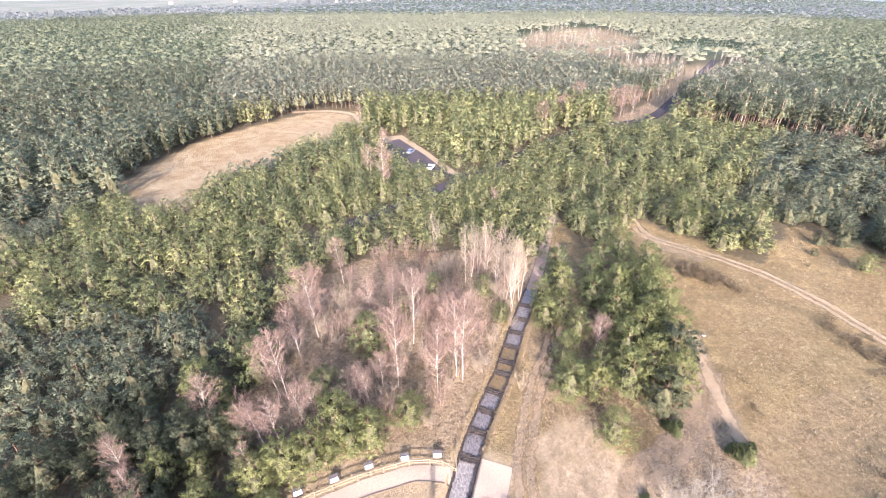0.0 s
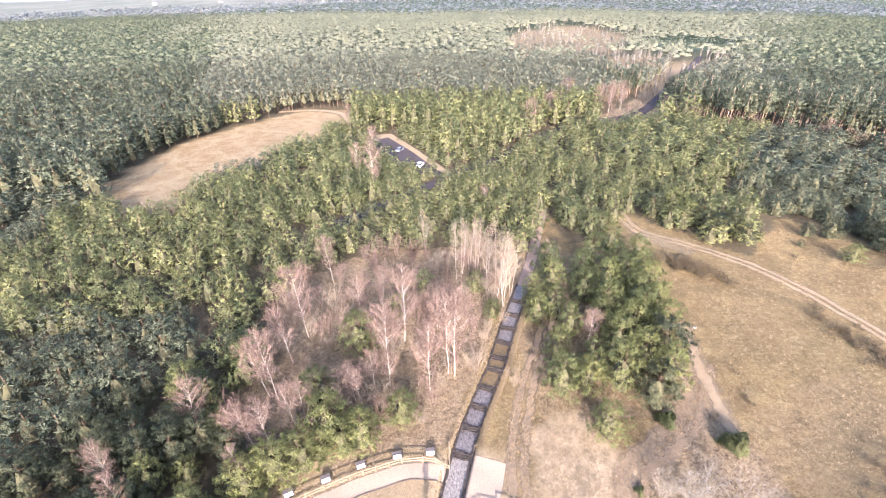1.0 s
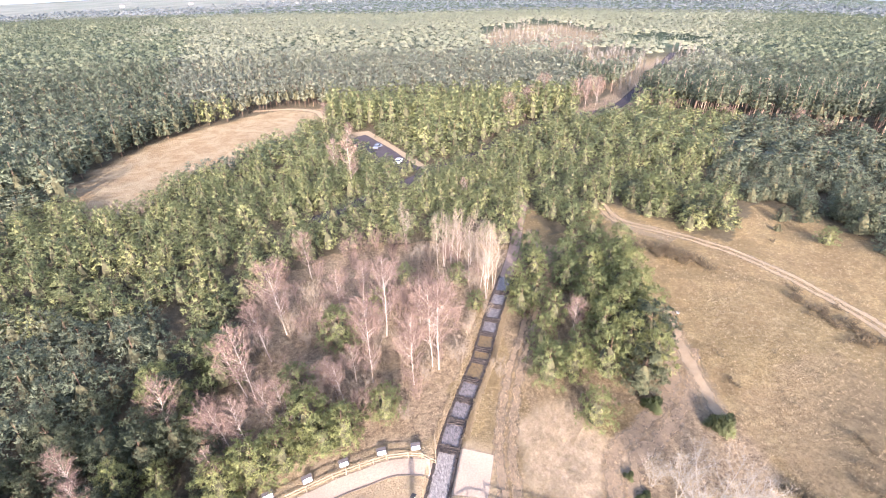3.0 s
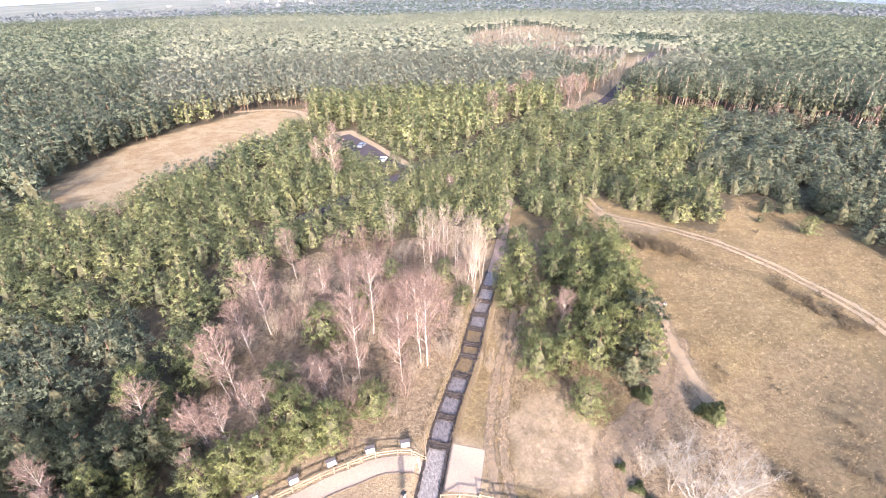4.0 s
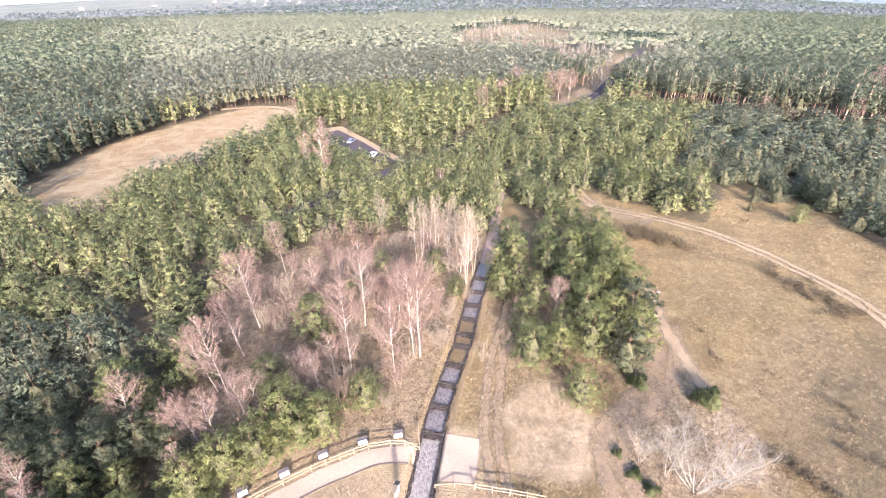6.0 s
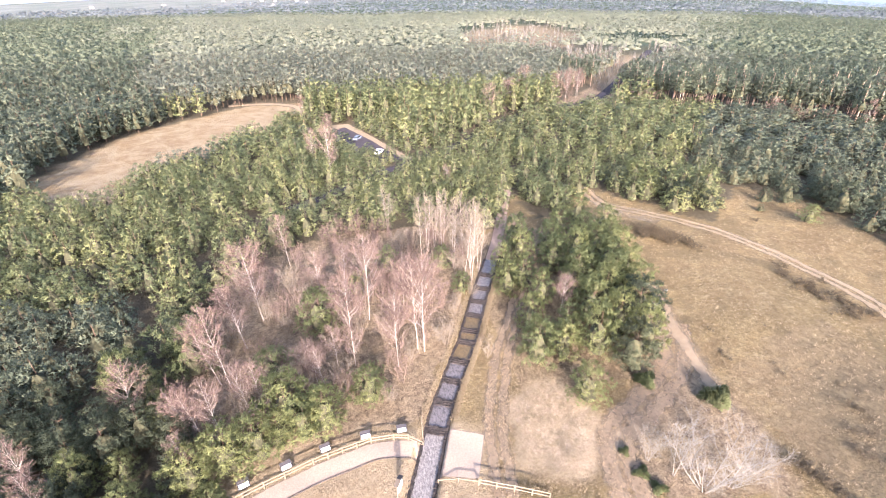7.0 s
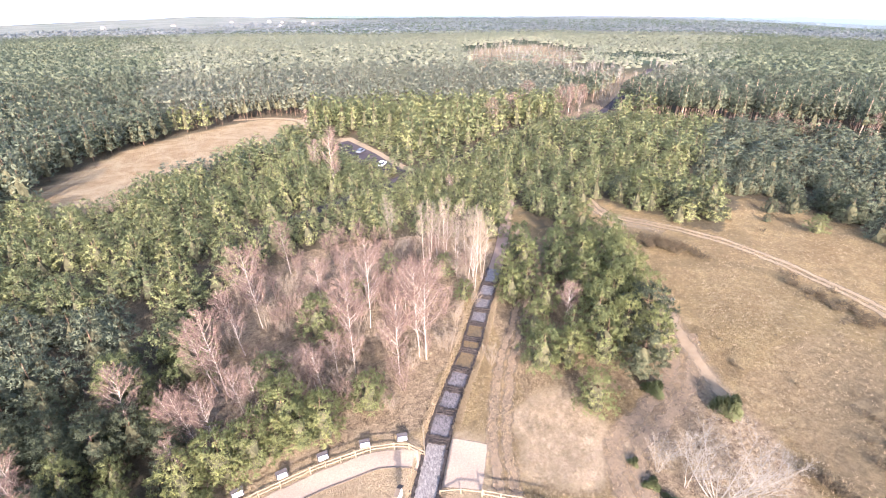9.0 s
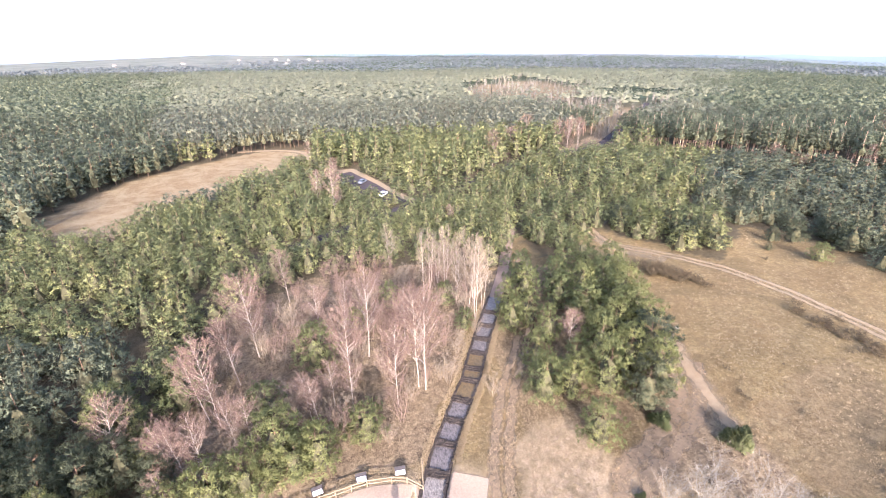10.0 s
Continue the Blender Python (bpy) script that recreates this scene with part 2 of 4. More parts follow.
FAR_RIDGE = haze("far_ridge_haze_glow", (0.62, 0.74, 0.95), 0.12)
NEAR_RIDGE = haze("near_ridge_haze_glow", (0.6, 0.8, 0.92), 0.07)


# ---- the lie of the land ----
def smooth(v, a, b):
    t = min(1.0, max(0.0, (v - a) / (b - a)))
    return t * t * (3 - 2 * t)


STREAM = [(-3.0, 16.0), (2.6, 29.6), (5.3, 37.2), (7.0, 41.2), (8.7, 44.6), (10.4, 48.0), (12.3, 51.6), (14.0, 55.6), (16.8, 62.2), (19.7, 68.4), (21.8, 72.9), (25.7, 82.5), (28.9, 90.5), (34.0, 104.0)]
STEP_Y = [37.2, 41.2, 44.6, 48.0, 51.6, 54.0, 57.5, 61.0, 64.5, 68.4]    # where the weirs stand
ROAD = [(-75, 52), (-45, 80), (-18, 106), (9, 134), (30, 154), (56, 181), (78, 192), (100, 200), (116, 216), (150, 262), (190, 316), (260, 410)]


def stream_x(y):
    for (x0, y0), (x1, y1) in zip(STREAM, STREAM[1:]):
        if y <= y1:
            return x0 + (x1 - x0) * (y - y0) / (y1 - y0)
    return STREAM[-1][0]


def water_level(y):
    return -0.7 + 0.13 * sum(1 for s in STEP_Y if y > s)


def land(x, y):
    r = math.hypot(x, y)
    v = 4.5 * smooth(x, 18, 100) * (1 - smooth(y, 130, 260))
    v -= 2.6 * smooth(y, 85, 165) * (1 - smooth(x, 30, 90))
    v += 0.6 * smooth(y, 40, 80) * (1 - smooth(abs(x - 14), 10, 40))
    v += 34 * smooth(r, 900, 4300) * (0.75 + 0.5 * noise.noise(Vector((x / 900, y / 900, 3.1))))
    v -= 55 * smooth(r, 800, 3000) * smooth(abs(math.degrees(math.atan2(x, max(y, 1e-3))) - 10), 22, 46)
    v += 6 * smooth(r, 350, 900) * noise.noise(Vector((x / 260, y / 260, 0.7)))
    v += 0.12 * noise.noise(Vector((x / 3.1, y / 3.1, 0))) * (1 - smooth(r, 90, 300))
    v += 1.2 * smooth(x, 34, 60) * noise.noise(Vector((x / 22, y / 22, 5.0))) * (1 - smooth(r, 120, 200))
    return v


def height(x, y):
    v = land(x, y)
    if 12 < y < 74:
        d = abs(x - stream_x(y)) * 0.915
        if d < 2.2 and y < 73.2:
            bed = water_level(y) - 0.35
            v = bed + (v - bed) * smooth(d, 1.2, 1.75)
    return v


def inside(x, y, poly):
    hit = False
    for (x0, y0), (x1, y1) in zip(poly, poly[1:] + poly[:1]):
        if (y0 > y) != (y1 > y) and x < x0 + (x1 - x0) * (y - y0) / (y1 - y0):
            hit = not hit
    return hit


def off_line(x, y, line):
    best = 1e9
    for (x0, y0), (x1, y1) in zip(line, line[1:]):
        dx, dy = x1 - x0, y1 - y0
        t = min(1, max(0, ((x - x0) * dx + (y - y0) * dy) / (dx * dx + dy * dy)))
        best = min(best, math.hypot(x - x0 - t * dx, y - y0 - t * dy))
    return best


MEADOW = [(-16, 31), (-21, 35), (-26, 42), (-27, 52), (-25, 66), (-25, 75), (-19, 84), (-10, 89), (6, 90), (20, 87), (28, 86), (33, 104), (36, 104), (36, 88), (45, 92), (54, 102), (58, 98), (60.8, 92), (65, 87), (67, 80), (71, 76), (78, 83), (90, 91.5), (92, 86), (97, 81), (98, 73), (95, 64), (93, 54), (98, 42), (115, 25), (120, -60), (-30, -60), (-22, 10)]
BIRCHES = [(-20, 37), (-28, 43), (-30, 52), (-27, 66), (-26, 75), (-19, 84), (-10, 89), (6, 90), (20, 87), (18, 72), (11, 54), (6.2, 44), (4.2, 38.2), (-8, 37), (-16, 35)]
HEATH = [(-88, 130), (-95, 141), (-95.5, 160), (-92.5, 177), (-87.5, 192), (-76.5, 213), (-66, 226), (-50, 244), (-28, 243), (-22, 230), (-24, 212), (-33, 195), (-41, 179), (-47, 165), (-54, 149), (-65, 133), (-64, 117), (-70, 112), (-78, 120)]
PARKING = [(-13, 187), (-6.5, 191), (3.5, 168.5), (11, 147.5), (12.8, 144), (7, 141), (0, 148), (-8, 163)]
VERGE = [(-13, 187), (-14, 196), (-5, 197), (5.8, 171), (14, 149), (16.2, 145), (13, 143)]
# Brown ground here takes in the cast shadow of the bare grey trees.
SHADOW_GROUND = [(23.5, 27), (29, 21), (40, 22), (43, 35), (39, 43), (31, 38), (25, 34)]
SCRUBLAND = [(112, 222), (128, 250), (165, 299), (200, 352), (250, 388), (262, 372), (236, 334), (190, 288), (156, 262), (130, 226)]
FELLED = [(100, 420), (118, 560), (126, 605), (143, 671), (266, 784), (290, 633), (308, 603), (238, 517), (205, 430), (165, 440)]
GLADE = [(150, 436), (205, 412), (222, 380), (198, 352), (160, 296), (138, 290), (136, 345)]
DULL = [(42, 36), (50, 40), (64, 44), (66, 5), (40, 5), (44, 20)]
PLANTING = [(245, 490), (275, 545), (330, 540), (352, 486), (300, 440), (262, 455)]
FARMS = [(-3200, 1500), (-900, 1250), (-420, 1500), (-60, 2300), (200, 3300), (-1200, 4200), (-3400, 3600)]


def cleared(x, y):
    """Felled plots in the forest."""
    return inside(x, y, FELLED) or inside(x, y, GLADE) or inside(x, y, PLANTING)


def rim_of(x, y):
    """How far a place lies behind the ragged front of the tall stand."""
    return y - (190 - 1.15 * (x - 118)) + 16 * noise.noise(Vector((x / 11, y / 40, 6)))


def span(stops):
    """Grid lines: (from, to, spacing) stretches."""
    out = []
    for a, b, s in stops:
        n = max(1, round((b - a) / s))
        out += [a + (b - a) * i / n for i in range(n)]
    return out + [stops[-1][1]]


def build_ground():
    far = [130 * 1.16 ** i for i in range(1, 25)]
    xs = [-v for v in reversed(far)] + span([(-130, -60, 3.5), (-60, -4, 1.2), (-4, 34, 0.45), (34, 100, 1.3), (100, 130, 3)]) + far
    ys = [-v for v in reversed(far)] + span([(-130, 10, 8), (10, 95, 0.45), (95, 130, 1.8), (130, 250, 3.5)]) + [250 * 1.08 ** i for i in range(1, 39)]
    xs, ys = [v for v in xs if abs(v) < 4700], [v for v in ys if abs(v) < 4700]
    verts, wood, litter_shade, sand, pale, farw, farm = [], [], [], [], [], [], []
    for y in ys:
        for x in xs:
            verts.append((x, y, height(x, y)))
            j, k = x + 2.2 * noise.noise(Vector((x / 4, y / 4, 1))), y + 2.2 * noise.noise(Vector((x / 4, y / 4, 9)))
            r = math.hypot(x, y)
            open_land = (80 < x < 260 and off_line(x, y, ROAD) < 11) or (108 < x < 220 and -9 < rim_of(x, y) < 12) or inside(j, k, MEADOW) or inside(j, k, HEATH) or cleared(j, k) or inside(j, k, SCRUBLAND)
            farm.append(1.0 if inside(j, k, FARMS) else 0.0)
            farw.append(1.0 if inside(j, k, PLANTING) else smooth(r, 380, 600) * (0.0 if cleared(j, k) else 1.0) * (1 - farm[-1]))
            # Lower-right meadow is darkened through wood: moss brown plus imitated vignetting.
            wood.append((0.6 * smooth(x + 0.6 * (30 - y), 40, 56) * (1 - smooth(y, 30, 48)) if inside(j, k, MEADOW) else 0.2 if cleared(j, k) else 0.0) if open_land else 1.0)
            litter_shade.append(1.0 if inside(j, k, BIRCHES) or inside(j, k, SHADOW_GROUND) or inside(j, k, SCRUBLAND) or (108 < x < 220 and -9 < rim_of(x, y) < 12) or (80 < x < 200 and off_line(x, y, ROAD) < 13) else (0.5 if cleared(j, k) else 0.3 if inside(j, k, DULL) else (0.7 if 17 < x < 42 and 40 < y < 84 and inside(j, k, MEADOW) else 0.0)))
            sand.append(0.9 if inside(j, k, HEATH) else 0.0)
            lawn = 0.5 * (1 - smooth(j, 8, 13)) * (1 - smooth(k, 36, 39)) * smooth(j, -28, -20)
            pale.append(max(lawn, 1 - smooth(math.hypot((j - 19.6) / 1.0, (k - 34.0) / 1.25), 4.0, 7.0)))
    nx = len(xs)
    faces = [(r * nx + c, r * nx + c + 1, (r + 1) * nx + c + 1, (r + 1) * nx + c) for r in range(len(ys) - 1) for c in range(nx - 1)]
    me = bpy.data.meshes.new("ground")
    me.from_pydata(verts, [], faces)
    for name, values in (("wood", wood), ("litter_shade", litter_shade), ("sand", sand), ("pale", pale), ("far", farw), ("farm", farm)):
        me.attributes.new(name, "FLOAT", "POINT").data.foreach_set("value", values)
    me.shade_smooth()
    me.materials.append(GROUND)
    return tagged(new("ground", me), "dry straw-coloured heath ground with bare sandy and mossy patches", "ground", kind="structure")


build_ground()


def glide(pts, step):
    """Points along a smooth line through pts."""
    out = []
    p = [Vector(v) for v in pts]
    p = [2 * p[0] - p[1], *p, 2 * p[-1] - p[-2]]
    for a, b, c, d in zip(p, p[1:], p[2:], p[3:]):
        n = max(1, int((c - b).length / step))
        for i in range(n):
            t = i / n
            out.append(0.5 * (2 * b + (c - a) * t + (2 * a - 5 * b + 4 * c - d) * t * t + (3 * b - a - 3 * c + d) * t ** 3))
    return out + [p[-2]]


def ribbon(name, pts, width, material, label, category, lift=0.05, step=0.8, across=8):
    """A strip of ground surface that follows the land."""
    line = glide(pts, step)
    verts, faces, edge = [], [], []
    for i, c in enumerate(line):
        d = (line[min(i + 1, len(line) - 1)] - line[max(i - 1, 0)]).normalized()
        side = Vector((d.y, -d.x))
        for k in range(across + 1):
            u = 2 * k / across - 1
            p = c + side * (u * width / 2)
            verts.append((p.x, p.y, height(p.x, p.y) + lift))
            edge.append(abs(u))
    w = across + 1
    for i in range(len(line) - 1):
        for k in range(across):
            faces.append((i * w + k, i * w + k + 1, (i + 1) * w + k + 1, (i + 1) * w + k))
    me = bpy.data.meshes.new(name)
    me.from_pydata(verts, [], faces)
    me.attributes.new("edge", "FLOAT", "POINT").data.foreach_set("value", edge)
    me.materials.append(material)
    return tagged(new(name, me), label, category, kind="structure")


def patch(name, poly, material, label, category, lift=0.05, cell=1.0):
    """A paved or bare area inside an outline, following the land."""
    x0, x1 = min(p[0] for p in poly), max(p[0] for p in poly)
    y0, y1 = min(p[1] for p in poly), max(p[1] for p in poly)
    bm = bmesh.new()
    edge = bm.verts.layers.float.new("edge")
    bmesh.ops.create_grid(bm, x_segments=int((x1 - x0 + 2) / cell), y_segments=int((y1 - y0 + 2) / cell), size=0.5)
    ring = poly + poly[:1]
    for v in bm.verts:
        x, y = x0 - 1 + (v.co.x + 0.5) * (x1 - x0 + 2), y0 - 1 + (v.co.y + 0.5) * (y1 - y0 + 2)
        v.co = (x, y, height(x, y) + lift)
        d = off_line(x, y, ring) * (1 if inside(x, y, poly) else -1)
        v[edge] = 1 - d
    bmesh.ops.delete(bm, geom=[v for v in bm.verts if v[edge] > 2.2], context="VERTS")
    me = bpy.data.meshes.new(name)
    bm.to_mesh(me)
    bm.free()
    me.materials.append(material)
    return tagged(new(name, me), label, category, kind="structure")


ribbon("road", ROAD[2:], 6.0, ASPHALT, "grey asphalt forest road between the pines", "road", 0.12, 2.0)
patch("sand_verge", VERGE, SOFT_SAND, "dry sandy verge of the parking area", "verge", 0.07)
ribbon("footpath", [(21.6, 72.6), (23.8, 77.5), (25.9, 82.5), (28.9, 90.5), (34, 104), (39, 116)], 2.7, FOOTPATH, "packed mauve earth path above the weirs", "path", 0.05, 0.5)
patch("parking_area", PARKING, ASPHALT, "dark asphalt parking area beside the forest road", "parking", 0.1)
ribbon("sand_road", [(-62, 243), (-44, 245), (-31, 238), (-26, 226), (-20, 205), (-12, 186)], 8.0, SOFT_SAND, "pale sandy road along the heath field", "road", 0.12, 1.5)
ribbon("dirt_track", [(54, 103), (53.6, 94), (55, 90), (58.1, 86.5), (62.2, 81.6), (65.7, 76.8), (68.9, 72.0), (71.1, 66.9), (73.0, 61.8), (74.1, 56.8), (75.3, 52.0), (75.8, 47.4), (74.9, 40.4), (72, 30), (68, 15)], 3.4, TRACK, "sandy two-rut track across the heath", "track")
ribbon("dirt_track", [(46.4, 58.5), (44.9, 53.6), (43.5, 48.0), (42.3, 42.0), (41.2, 37.0), (40, 32)], 3.7, WORN_SAND, "worn sandy branch track beside the pine clump", "track", 0.055)
ribbon("sand_patch", [(53.2, 97), (53.5, 89), (56.5, 84), (60, 79)], 4.6, SPILT_SAND, "bare sand where two tracks meet", "sand", 0.045)
ribbon("dirt_track", [(9.5, 20), (11, 28), (11.9, 34.5), (13.7, 40.4), (16.9, 48.6), (20.6, 55.5), (25, 65), (29, 76), (33, 92)], 3.4, MUD_RUTS, "muddy brown wheel ruts beside the stream", "track")
ribbon("dirt_track", [(43.6, 49), (40.6, 43.6), (36.6, 39.0), (31.2, 35.2), (26.6, 32.6), (24.2, 28.4), (23.4, 22)], 5.4, MUD_RUTS, "churned brown wheel tracks round the pine clump", "track", 0.04)


# ---- mesh helpers ----
def part(name, bm, material, parent=None, label=""):
    me = bpy.data.meshes.new(name)
    bm.to_mesh(me)
    bm.free()
    me.materials.append(material)
    ob = new(name, me)
    ob.parent = parent
    return tagged(ob, label)


def box(bm, size, at=(0, 0, 0), turn=(0, 0, 0), bevel=0.0):
    made = bmesh.ops.create_cube(bm, size=1, matrix=pose(*at, *turn) @ Matrix.Diagonal((*size, 1)))
    if bevel:
        edges = list({e for v in made["verts"] for e in v.link_edges})
        bmesh.ops.bevel(bm, geom=edges, offset=bevel, segments=2, affect="EDGES")


def tube(bm, pts, radii, sides=6):
    """A tapered tube through pts."""
    rings = []
    for i, p in enumerate(pts):
        d = (Vector(pts[min(i + 1, len(pts) - 1)]) - Vector(pts[max(i - 1, 0)])).normalized()
        u = d.orthogonal().normalized()
        w = d.cross(u)
        rings.append([bm.verts.new(Vector(p) + radii[i] * (math.cos(2 * math.pi * k / sides) * u + math.sin(2 * math.pi * k / sides) * w)) for k in range(sides)])
    for a, b in zip(rings, rings[1:]):
        for k in range(sides):
            bm.faces.new((a[k], a[(k + 1) % sides], b[(k + 1) % sides], b[k]))
    bm.faces.new(rings[-1])


def sliver_mesh(name, tris, material, tint=None, outward=None):
    """A mesh of loose triangles, from an array (n, 3, 3); outward: the way (n, 3) in which each of them is shaded."""
    n = len(tris)
    me = bpy.data.meshes.new(name)
    if outward is not None:
        flat = np.cross(tris[:, 1] - tris[:, 0], tris[:, 2] - tris[:, 0])
        back = (flat * outward).sum(1) < 0
        tris = np.where(back[:, None, None], tris[:, ::-1], tris)
    me.vertices.add(3 * n)
    me.vertices.foreach_set("co", np.ascontiguousarray(tris, dtype=np.float32).ravel())
    me.loops.add(3 * n)
    me.loops.foreach_set("vertex_index", np.arange(3 * n, dtype=np.int32))
    me.polygons.add(n)
    me.polygons.foreach_set("loop_start", np.arange(0, 3 * n, 3, dtype=np.int32))
    if tint is not None:
        me.attributes.new("tint", "FLOAT", "POINT").data.foreach_set("value", np.repeat(tint, 3).astype(np.float32))
    for m in (material if isinstance(material, list) else [material]):
        me.materials.append(m)
    me.update(calc_edges=True)
    if outward is not None:
        me.attributes.new("custom_normal", "FLOAT_VECTOR", "POINT").data.foreach_set("vector", np.repeat(outward, 3, 0).astype(np.float32).ravel())
    return me


def unit(v):
    return v / np.maximum(np.linalg.norm(v, axis=-1, keepdims=True), 1e-6)


def blades(rng, at, way, length, width, spread):
    """Triangles that spring from the points at, along way with some spread."""
    n = len(at)
    d = unit(way + spread * rng.normal(size=(n, 3)))
    s = unit(np.cross(d, rng.normal(size=(n, 3))))
    ln = length * rng.uniform(0.7, 1.25, (n, 1))
    tip, a, b = at + d * ln, at + s * width * ln, at - s * width * ln
    return np.stack((a, b, tip), 1)


# ---- pines ----
def crown_of(seed, tall, radius, low, levels, limbs, puffs, needles, puff, needle, width, top=1.6, full=0.4, seg=9, rings=6, calm=0.0):
    """A pine crown: triangles, the way each is shaded, and how many of them are needles. Whorls of rising limbs end in
    round puffs of upright needle tufts, over a lumpy inner mass, whose twig colour is darkened for the shade within.
    calm: how evenly the whole crown is shaded."""
    rng = np.random.default_rng(seed)
    centre, outward = [], []
    lean = rng.normal(0, 0.02, 2)
    for lv in range(levels):
        f = (lv + rng.uniform(0.25, 0.75)) / levels
        z = tall * (low + (0.93 - low) * f)
        reach = (1 - f ** top) ** 0.7 * (0.86 + 0.14 * min(1, f * 4)) + 0.08
        n = max(2, round(limbs * (0.35 + 0.75 * reach)))
        turn = rng.uniform(0, 6.28)
        for b in range(n):
            a = turn + 6.283 * (b + rng.uniform(-0.35, 0.35)) / n
            ln = radius * reach * rng.uniform(0.7, 1.18)
            for k in range(max(1, round(puffs * (0.4 + 0.7 * reach)))):
                s = 1.0 if k == 0 else rng.uniform(0.66, 1.06) if k % 3 else rng.uniform(0.35, 0.7)
                side = rng.normal(0, 0.1) * radius * (0.4 + 0.6 * reach) * (0.4 + s)
                x, y = math.cos(a) * ln * s - math.sin(a) * side, math.sin(a) * ln * s + math.cos(a) * side
                centre.append((x + lean[0] * z, y + lean[1] * z, z + 0.4 * ln * s * (0.3 + 0.5 * f) + rng.normal(0, 0.2) * puff))
                outward.append((math.cos(a), math.sin(a), 0.15 + 0.75 * f))
    centre.append((lean[0] * tall, lean[1] * tall, tall * 0.94))
    outward.append((0, 0, 1.5))
    centre, outward = np.repeat(np.array(centre), needles, 0), np.repeat(unit(np.array(outward)), needles, 0)
    d = unit(rng.normal(size=centre.shape) + 0.6 * outward + np.array((0, 0, 0.4)))
    at = centre + d * puff * rng.uniform(0.1, 0.8, (len(d), 1))
    tris = blades(rng, at, d + np.array((0, 0, 0.35)), needle, width, 0.3)
    out = unit((0.6 - 0.45 * calm) * d + (0.6 + 0.2 * calm) * outward + np.array((0, 0, 0.08 + 0.15 * calm)) + rng.normal(0, 0.26 - 0.14 * calm, d.shape))
    grid = []
    for i in range(rings + 1):
        f = i / rings
        reach = 0.3 + 0.7 * (1 - f ** 2.4) ** 0.6
        z = tall * (low + (0.6 - low) * f)
        row = []
        for k in range(seg):
            a = 6.283 * (k + 0.5 * (i % 2)) / seg
            r = full * radius * reach * rng.uniform(0.65, 1.2)
            row.append((r * math.cos(a) + lean[0] * z, r * math.sin(a) + lean[1] * z, z + rng.normal(0, 0.05 * radius)))
        grid.append(row)
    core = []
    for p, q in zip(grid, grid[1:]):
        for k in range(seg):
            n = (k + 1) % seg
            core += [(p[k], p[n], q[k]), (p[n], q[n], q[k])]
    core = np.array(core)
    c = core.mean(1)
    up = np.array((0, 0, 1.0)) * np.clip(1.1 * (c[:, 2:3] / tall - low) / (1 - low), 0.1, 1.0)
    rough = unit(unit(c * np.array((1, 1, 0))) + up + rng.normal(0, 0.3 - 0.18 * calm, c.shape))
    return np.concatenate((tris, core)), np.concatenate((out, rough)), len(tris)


def pine_trunk(seed, tall, thick):
    rng = random.Random(seed)
    bm = bmesh.new()
    pts = [(rng.uniform(-0.06, 0.06) * (i > 0), rng.uniform(-0.06, 0.06) * (i > 0), tall * 0.8 * i / 5 - (0.3 if i == 0 else 0)) for i in range(6)]
    tube(bm, pts, [thick * (1.15 - i / 5.5) for i in range(6)], 6)
    for i in range(10):
        z, a = tall * rng.uniform(0.15, 0.7), rng.uniform(0, 6.28)
        ln = rng.uniform(0.5, 0.9)
        tube(bm, [(0, 0, z), (ln * math.cos(a), ln * math.sin(a), z + ln * 0.35)], [0.03, 0.012], 3)
    return bm


NEAR_PINES = []      # (trunk mesh, crown mesh, height)
for i, (tall, rad) in enumerate(((7.4, 3.0), (8.0, 2.8), (7.0, 3.1), (8.2, 3.0), (6.8, 2.9), (7.8, 3.2))):
    bm = pine_trunk(i, tall, 0.1)
    trunk_mesh = bpy.data.meshes.new("trunk")
    bm.to_mesh(trunk_mesh)
    bm.free()
    trunk_mesh.materials.append(PINE_BARK)
    crown, outward, needles = crown_of(10 + i, tall, rad * 0.98, 0.08, 7, 7, 6, 19, 0.36, 0.27, 0.17, 2.1, 0.4, 8, 4, 0.3)
    crown_mesh = sliver_mesh("crown", crown, [PINE_BLUE_SHADED if i in (1, 4) else PINE_NEAR, SHADED_TWIGS], None, outward)
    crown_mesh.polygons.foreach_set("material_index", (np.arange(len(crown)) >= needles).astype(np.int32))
    NEAR_PINES.append((trunk_mesh, crown_mesh, tall))


def pine(x, y, tall, rng, wide=1.0, kinds=NEAR_PINES, label="young Scots pine with a dense olive-green crown", group="young pines"):
    trunk_mesh, crown_mesh, own = rng.choice(kinds)
    root = new("pine_tree")
    s = tall / own
    root.matrix_world = pose(x, y, height(x, y), 0, 0, rng.uniform(0, 360)) @ Matrix.Diagonal((s * wide, s * wide, s, 1))
    for name, me in (("trunk", trunk_mesh), ("crown", crown_mesh)):
        ob = new(name, me)
        ob.parent = root
    return tagged(root, label, "tree", group)


dice = random.Random(4)
